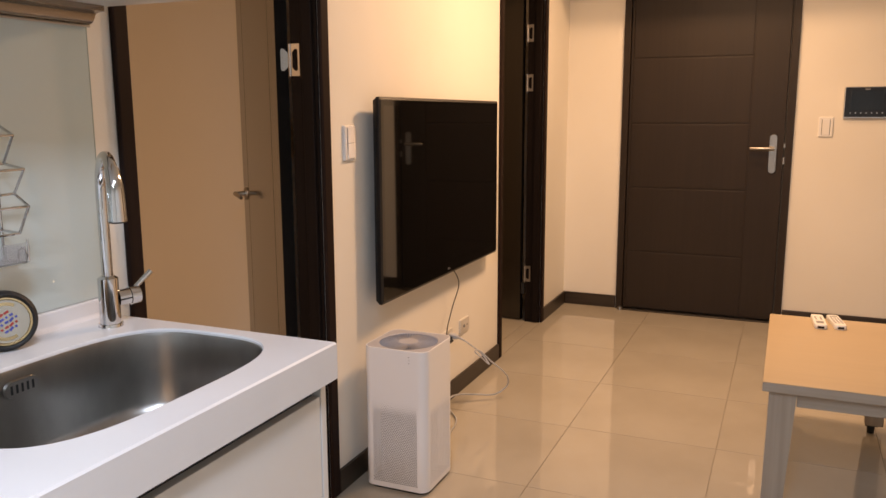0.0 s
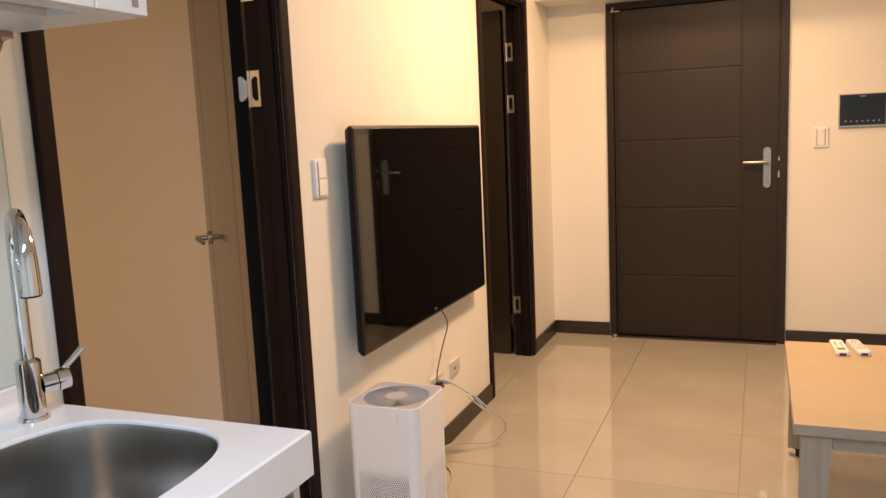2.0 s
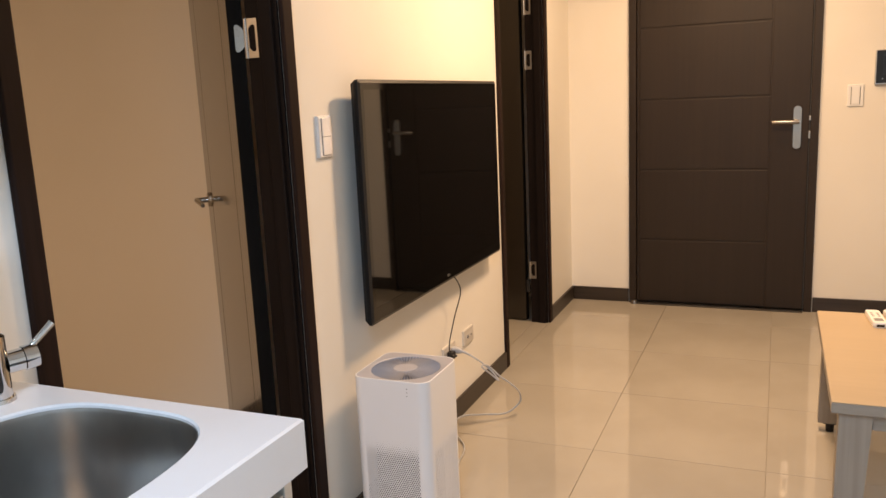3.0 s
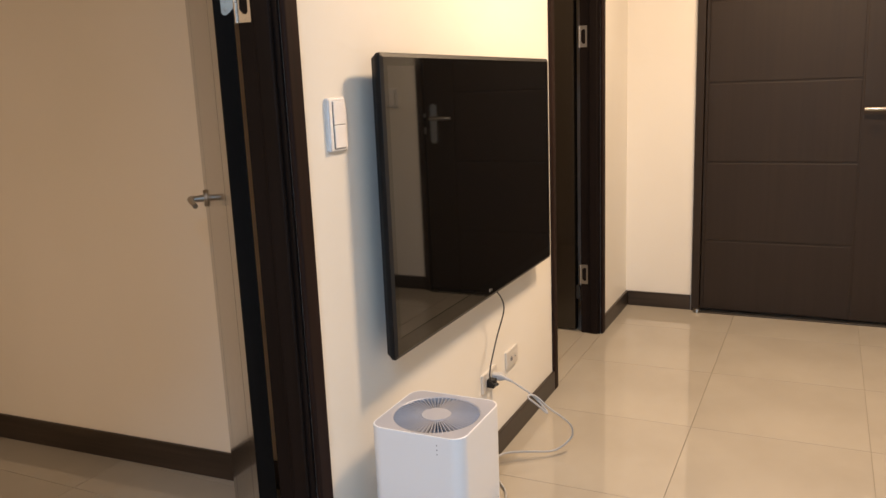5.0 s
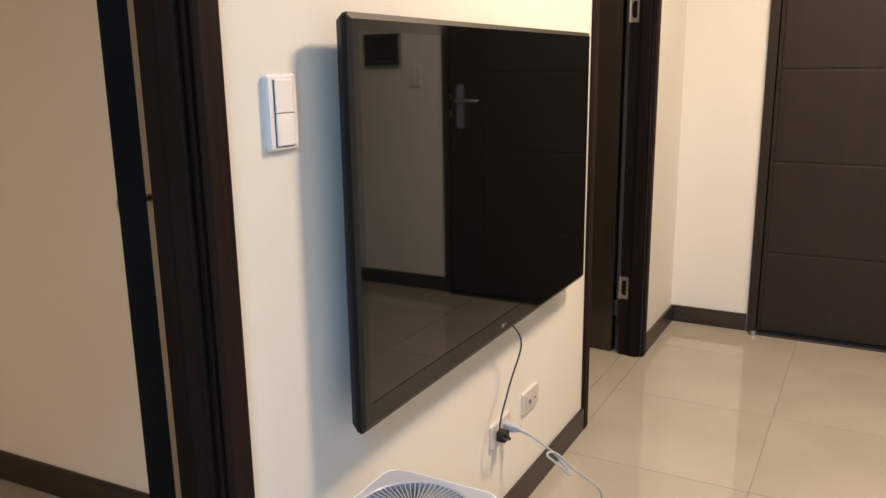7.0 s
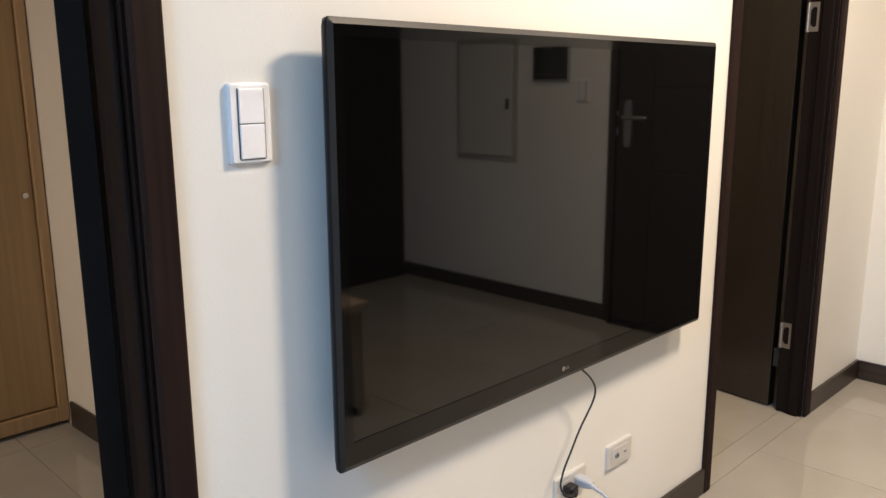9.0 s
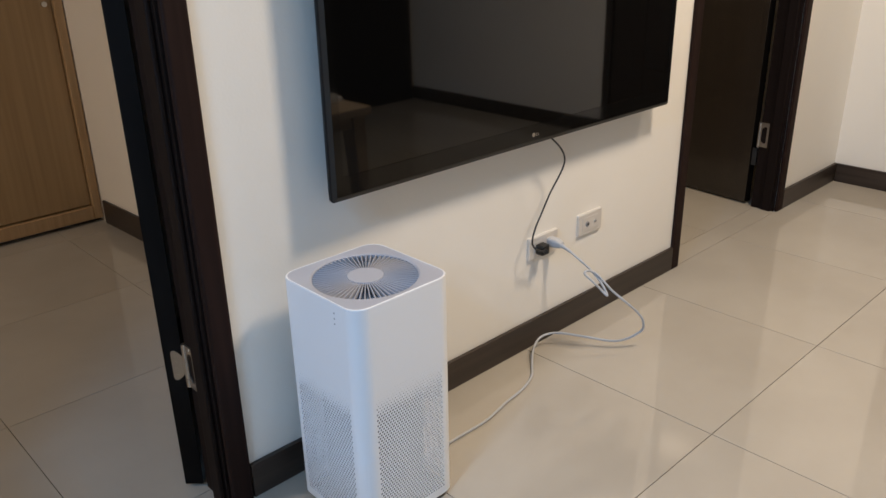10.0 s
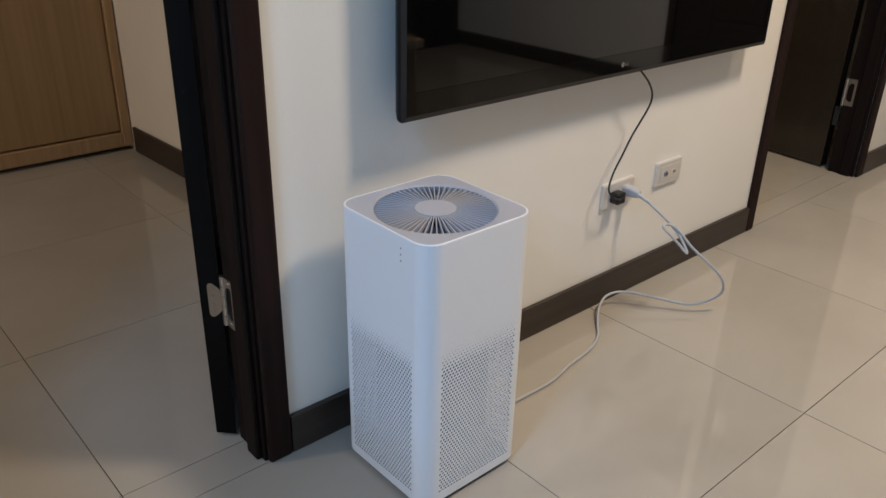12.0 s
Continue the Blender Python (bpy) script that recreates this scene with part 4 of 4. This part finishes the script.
def tap():
    bx_, by = 0.104, 1.160
    p = thing("kitchen_tap", at(bx_, by, CT), "tall chrome gooseneck mixer tap with pull-out spray head", "tap")
    part("base_flange", cyl(bmesh.new(), (bx_, by, CT), (bx_, by, CT + 0.006), 0.0255, 0.0245, 36), CHROME, p)
    bm = cyl(bmesh.new(), (bx_, by, CT + 0.006), (bx_, by, CT + 0.102), 0.0212, 0.0206, 36)
    cyl(bm, (bx_, by, CT + 0.102), (bx_, by, CT + 0.107), 0.0206, 0.0140, 36)
    part("body", bm, CHROME, p)
    dx, dy = 0.83, -0.56
    R, zc = 0.074, CT + 0.283
    pts = [(bx_, by, CT + 0.103), (bx_, by, CT + 0.17), (bx_, by, CT + 0.235)]
    for k in range(0, 9):
        a = math.pi * k / 8
        pts.append((bx_ + dx * R * (1 - math.cos(a)), by + dy * R * (1 - math.cos(a)), zc + R * math.sin(a)))
    part("neck", tube(bmesh.new(), pts, 0.0112, 18, 5), CHROME, p)
    ex, ey = bx_ + dx * 2 * R, by + dy * 2 * R
    bm = bmesh.new()
    tube(bm, [(bx_ + dx * R * 1.70, by + dy * R * 1.70, zc + R * 0.70), (bx_ + dx * R * 1.93, by + dy * R * 1.93, zc + R * 0.36), (ex, ey, zc), (ex + dx * 0.002, ey + dy * 0.002, zc - 0.045)], [0.0135, 0.0150, 0.0162, 0.0172], 24, 6)
    part("spray_head", bm, CHROME, p)
    part("spray_face", cyl(bmesh.new(), (ex + dx * 0.002, ey + dy * 0.002, zc - 0.0475), (ex + dx * 0.002, ey + dy * 0.002, zc - 0.0452), 0.0150, None, 24), BLACK_MATT, p)
    hx, hy = 0.40, 0.916
    z = CT + 0.057
    bm = cyl(bmesh.new(), (bx_ + hx * 0.018, by + hy * 0.018, z), (bx_ + hx * 0.042, by + hy * 0.042, z + 0.001), 0.0175, None, 30)
    part("handle_neck", bm, CHROME, p)
    bm = cyl(bmesh.new(), (bx_ + hx * 0.043, by + hy * 0.043, z + 0.001), (bx_ + hx * 0.063, by + hy * 0.063, z + 0.002), 0.0198, 0.0190, 30)
    part("handle_cap", bm, CHROME, p)
    bm = tube(bmesh.new(), [(bx_ + hx * 0.053, by + hy * 0.053, z + 0.014), (bx_ + hx * 0.070, by + hy * 0.070, z + 0.029), (bx_ + hx * 0.092, by + hy * 0.092, z + 0.048)], [0.0048, 0.0052, 0.0060], 14)
    part("lever", bm, CHROME, p)


tap()


def base_units():
    y = CY - 0.012
    u = thing("cabinet_end_panel", at(0.27, y, 0), "white cabinet end panel under the worktop", "cabinet")
    part("panel", box(bmesh.new(), 0.002, y - 0.018, 0.0, 0.584, y, CT - 0.0745, 0.001), CAB_WHITE, u)
    for k in range(3):
        b = y - 0.0195 - 0.80 * k
        a = b - 0.797
        c = thing("base_cabinet", at(0.26, (a + b) / 2, 0), "white handleless base cabinet under the worktop, doors closed", "cabinet", "base cabinets under the worktop")
        if k:
            part("carcass", box(bmesh.new(), 0.004, a, 0.10, 0.558, b, CT - 0.0755), CAB_WHITE, c)
        else:
            part("carcass", box(bmesh.new(), 0.004, a, 0.10, 0.558, b, CT - 0.24), CAB_WHITE, c)
            part("front_rail", box(bmesh.new(), 0.534, a, CT - 0.238, 0.558, b, CT - 0.0755), DARK_GAP, c)
        # backs the gap above the door; its dark colour stands for shade there
        part("finger_gap_shade", box(bmesh.new(), 0.5585, a, CT - 0.115, 0.564, b, CT - 0.0755), DARK_GAP, c)
        part("plinth", box(bmesh.new(), 0.504, a, 0.0, 0.522, b, 0.099), CAB_WHITE, c)
        part("door", box(bmesh.new(), 0.5645, a + 0.0015, 0.102, 0.583, b - 0.0015, CT - 0.104, 0.0012), WHITE_GLOSS, c)


base_units()


def wall_units():
    y, z = 1.265, 1.5535
    c = thing("wall_cabinet", at(0.17, y - 0.6, z), "white wall cabinet with framed frosted doors and recessed underside", "cabinet")
    bm = box(bmesh.new(), 0.002, -1.3, z + 0.014, 0.318, y, 2.35, 0.001)
    box(bm, 0.002, -1.3, z, 0.225, y, z + 0.0139)
    box(bm, 0.2255, 1.168, z, 0.318, y, z + 0.0139)
    box(bm, 0.2255, -1.3, z, 0.318, 0.983, z + 0.0139)
    box(bm, 0.290, 0.9835, z, 0.318, 1.1675, z + 0.0139)
    part("carcass", bm, CAB_WHITE, c)
    part("recess", box(bmesh.new(), 0.226, 0.984, z + 0.0105, 0.2895, 1.1675, z + 0.0138), TABLE_TOP, c, "brown recess in the underside")
    part("end_stile", box(bmesh.new(), 0.3185, 1.158, z + 0.001, 0.338, y, 2.35, 0.001), WHITE_GLOSS, c)
    part("sticker", box(bmesh.new(), 0.3381, 1.231, z + 0.012, 0.3386, 1.245, z + 0.036), GREY_MARK, c, "small grey sticker")
    for a, b in ((0.655, 1.155), (0.145, 0.652), (-0.365, 0.142)):
        d = part("door_frame", box(bmesh.new(), 0.3185, a, z + 0.001, 0.336, b, 2.35, 0.001), WHITE_GLOSS, c)
        part("door_panel", box(bmesh.new(), 0.3362, a + 0.022, z + 0.014, 0.3385, b - 0.022, 2.33, 0.0008), LILAC, d, "pale lilac frosted panel")


wall_units()


def hood_rail():
    y0, y1 = -0.6, 1.248
    r = thing("under_cabinet_rail", at(0.05, y1, 1.51), "long satin aluminium rail with a curved lip under the wall cabinet", "rail")
    prof = [(0.0095, 1.516), (0.018, 1.5172), (0.025, 1.5205), (0.030, 1.527), (0.035, 1.537), (0.044, 1.5405), (0.060, 1.5415), (0.060, 1.553), (0.0095, 1.553)]
    bm = bmesh.new()
    loft(bm, [[(x, y0, z) for x, z in prof], [(x, y1, z) for x, z in prof]])
    part("profile", bm, LIP, r)
    part("lip", tube(bmesh.new(), [(0.0145, y0, 1.5135), (0.0145, (y0 + y1) / 2, 1.5135), (0.0145, y1, 1.5135)], 0.0028, 8, 1), ALU, r)


hood_rail()

slab("backsplash", (0.0, -1.3, CT + 0.039), (0.008, 1.244, 1.553), GLASS_PANEL, 0.0008)
slab("backsplash_edge", (0.0, 1.2443, CT + 0.039), (0.008, 1.2463, 1.553), GLASS_EDGE)


def rack():
    y1, y0 = 0.998, 0.643
    r = thing("wire_rack", at(0.008, 0.84, 1.0), "chrome wire rack of slanted tiers with clear tray, on splashback", "rack")
    w = 0.0027
    for y in (y1, y0):
        pts = [(0.012, 1.362), (0.030, 1.312), (0.066, 1.293), (0.035, 1.240), (0.087, 1.231), (0.056, 1.184), (0.091, 1.162), (0.061, 1.109), (0.014, 1.112)]
        bm = bmesh.new()
        for a, b in zip(pts, pts[1:]):
            cyl(bm, (a[0], y, a[1]), (b[0], y, b[1]), w, None, 8)
        for a in pts:
            bmesh.ops.create_icosphere(bm, subdivisions=1, radius=w, matrix=Matrix.Translation((a[0], y, a[1])))
        cyl(bm, (0.012, y, 1.362), (0.012, y, 1.042), w, None, 8)
        part("side_wire", bm, CHROME, r)
    for x, z in ((0.066, 1.293), (0.087, 1.231), (0.091, 1.162), (0.030, 1.312), (0.035, 1.240), (0.056, 1.184), (0.061, 1.109), (0.014, 1.112)):
        part("cross_wire", cyl(bmesh.new(), (x, y0, z), (x, y1, z), w, None, 8), CHROME, r)
    bm = bmesh.new()
    box(bm, 0.014, y0, 1.054, 0.074, y1, 1.0565, 0.0005)
    box(bm, 0.072, y0, 1.057, 0.074, y1, 1.092, 0.0005)
    box(bm, 0.014, y1 - 0.002, 1.057, 0.0718, y1, 1.084, 0.0005)
    part("tray", bm, CLEAR, r, "clear plastic tray")
    bm = bmesh.new()
    tube(bm, [(0.076, y1 + 0.002, 1.098), (0.076, y1 + 0.002, 1.057), (0.05, y1 + 0.002, 1.052), (0.014, y1 + 0.002, 1.050)], w * 0.8, 8, 2)
    tube(bm, [(0.070, y1 + 0.003, 1.058), (0.068, y1 + 0.003, 1.074), (0.060, y1 + 0.003, 1.080), (0.050, y1 + 0.003, 1.074), (0.048, y1 + 0.003, 1.058)], w * 0.7, 8, 4)
    part("tray_hook", bm, CHROME, r)


rack()


def tyre_tin():
    m = look((0.056, 0.952, CT + 0.0565), (1.385, 0.20, 1.12)) @ pose(0, 0, 0, 0, 180, 0)
    t = thing("tyre_tin", m, "round tin shaped like a black tyre with cream face", "tin")
    bm = bmesh.new()
    prof = [(0.045, 0.012), (0.050, 0.015), (0.0545, 0.012), (0.057, 0.004), (0.057, -0.012), (0.053, -0.020), (0.034, -0.022)]
    n = 56
    loft(bm, [[(r * math.cos(2 * math.pi * k / n), r * math.sin(2 * math.pi * k / n), z) for k in range(n)] for r, z in prof], caps=(True, True))
    part("tyre", bm, RUBBER, t, local=True)
    bm = bmesh.new()
    loft(bm, [[(r * math.cos(2 * math.pi * k / n), r * math.sin(2 * math.pi * k / n), z) for k in range(n)] for r, z in ((0.0455, 0.0121), (0.045, 0.0165), (0.0420, 0.0165), (0.0405, 0.0125))], caps=(False, False))
    part("rim", bm, GOLD, t, "brass rim", local=True)
    part("dial", cyl(bmesh.new(), (0, 0, 0.0122), (0, 0, 0.0136), 0.0405, None, n), CREAM, t, "cream face", local=True)
    for row, (y, mt) in enumerate(((0.014, RED), (0.006, BLUE), (-0.002, BLUE), (-0.010, RED), (-0.017, BLUE))):
        for k in range(5 - abs(row - 2)):
            w = 0.0022 + 0.0012 * ((k + row) % 3)
            bm = box(bmesh.new(), -w, -0.0022, 0.0137, w, 0.0022, 0.0141)
            bm.transform(Matrix.Rotation(radians(28), 4, "Z") @ Matrix.Translation((0.0095 * (k - (4 - abs(row - 2)) / 2), y, 0)) @ Matrix.Rotation(radians(18 * ((k + row) % 2)), 4, "Z"))
            part("print_bar", bm, mt, t, local=True)
    for a0, mt in ((60, GOLD), (150, GREY_MARK), (240, GOLD)):
        arc = [(r * math.cos(radians(a0 + q)), r * math.sin(radians(a0 + q))) for r, qs in ((0.036, range(0, 61, 10)), (0.030, range(60, -1, -10))) for q in qs]
        part("print_arc", loft(bmesh.new(), [[(x, y, 0.0137) for x, y in arc], [(x, y, 0.0141) for x, y in arc]]), mt, t, local=True)


tyre_tin()


# ---- floor tiles, last ----
def tile_mesh(w, d):
    bm = bmesh.new()
    e = 0.0002
    loft(bm, [[(-w / 2, -d / 2, -0.0055), (w / 2, -d / 2, -0.0055), (w / 2, d / 2, -0.0055), (-w / 2, d / 2, -0.0055)],
              [(-w / 2, -d / 2, -4 * e), (w / 2, -d / 2, -4 * e), (w / 2, d / 2, -4 * e), (-w / 2, d / 2, -4 * e)],
              [(-w / 2 + e, -d / 2 + e, 0), (w / 2 - e, -d / 2 + e, 0), (w / 2 - e, d / 2 - e, 0), (-w / 2 + e, d / 2 - e, 0)]])
    return finish("tile", bm, TILE, 20)


TILES = {}


def lay(x0, y0, x1, y1):
    w, d = round(x1 - x0 - 0.0018, 4), round(y1 - y0 - 0.0018, 4)
    if w < 0.02 or d < 0.02:
        return
    if (w, d) not in TILES:
        TILES[w, d] = tile_mesh(w, d)
    ob = new("tile", TILES[w, d])
    ob.parent = floor
    ob.location = ((x0 + x1) / 2, (y0 + y1) / 2, 0)


def cuts(a, b, origin, step):
    k = math.ceil((a - origin) / step + 1e-6)
    out = [a]
    while origin + k * step < b - 1e-4:
        out.append(origin + k * step)
        k += 1
    return out + [b]


def pave(x0, x1, y0, y1, ox, oy, step=0.6):
    xs, ys = cuts(x0, x1, ox, step), cuts(y0, y1, oy, step)
    for a, b in zip(xs, xs[1:]):
        for c, d in zip(ys, ys[1:]):
            lay(a, c, b, d)


pave(0.004, XE, YS, YB, 0.0, 0.13)
pave(X_BED, -0.084, YS, 2.735, -0.665, 1.922)
pave(X_BED, -0.084, 2.735, YB, -0.635, 3.13)
lay(-0.084, D1A - 0.006, 0.004, 1.922)
lay(-0.084, 1.922, 0.004, D1B + 0.006)
lay(-0.084, D2A - 0.006, 0.004, D2B + 0.006)
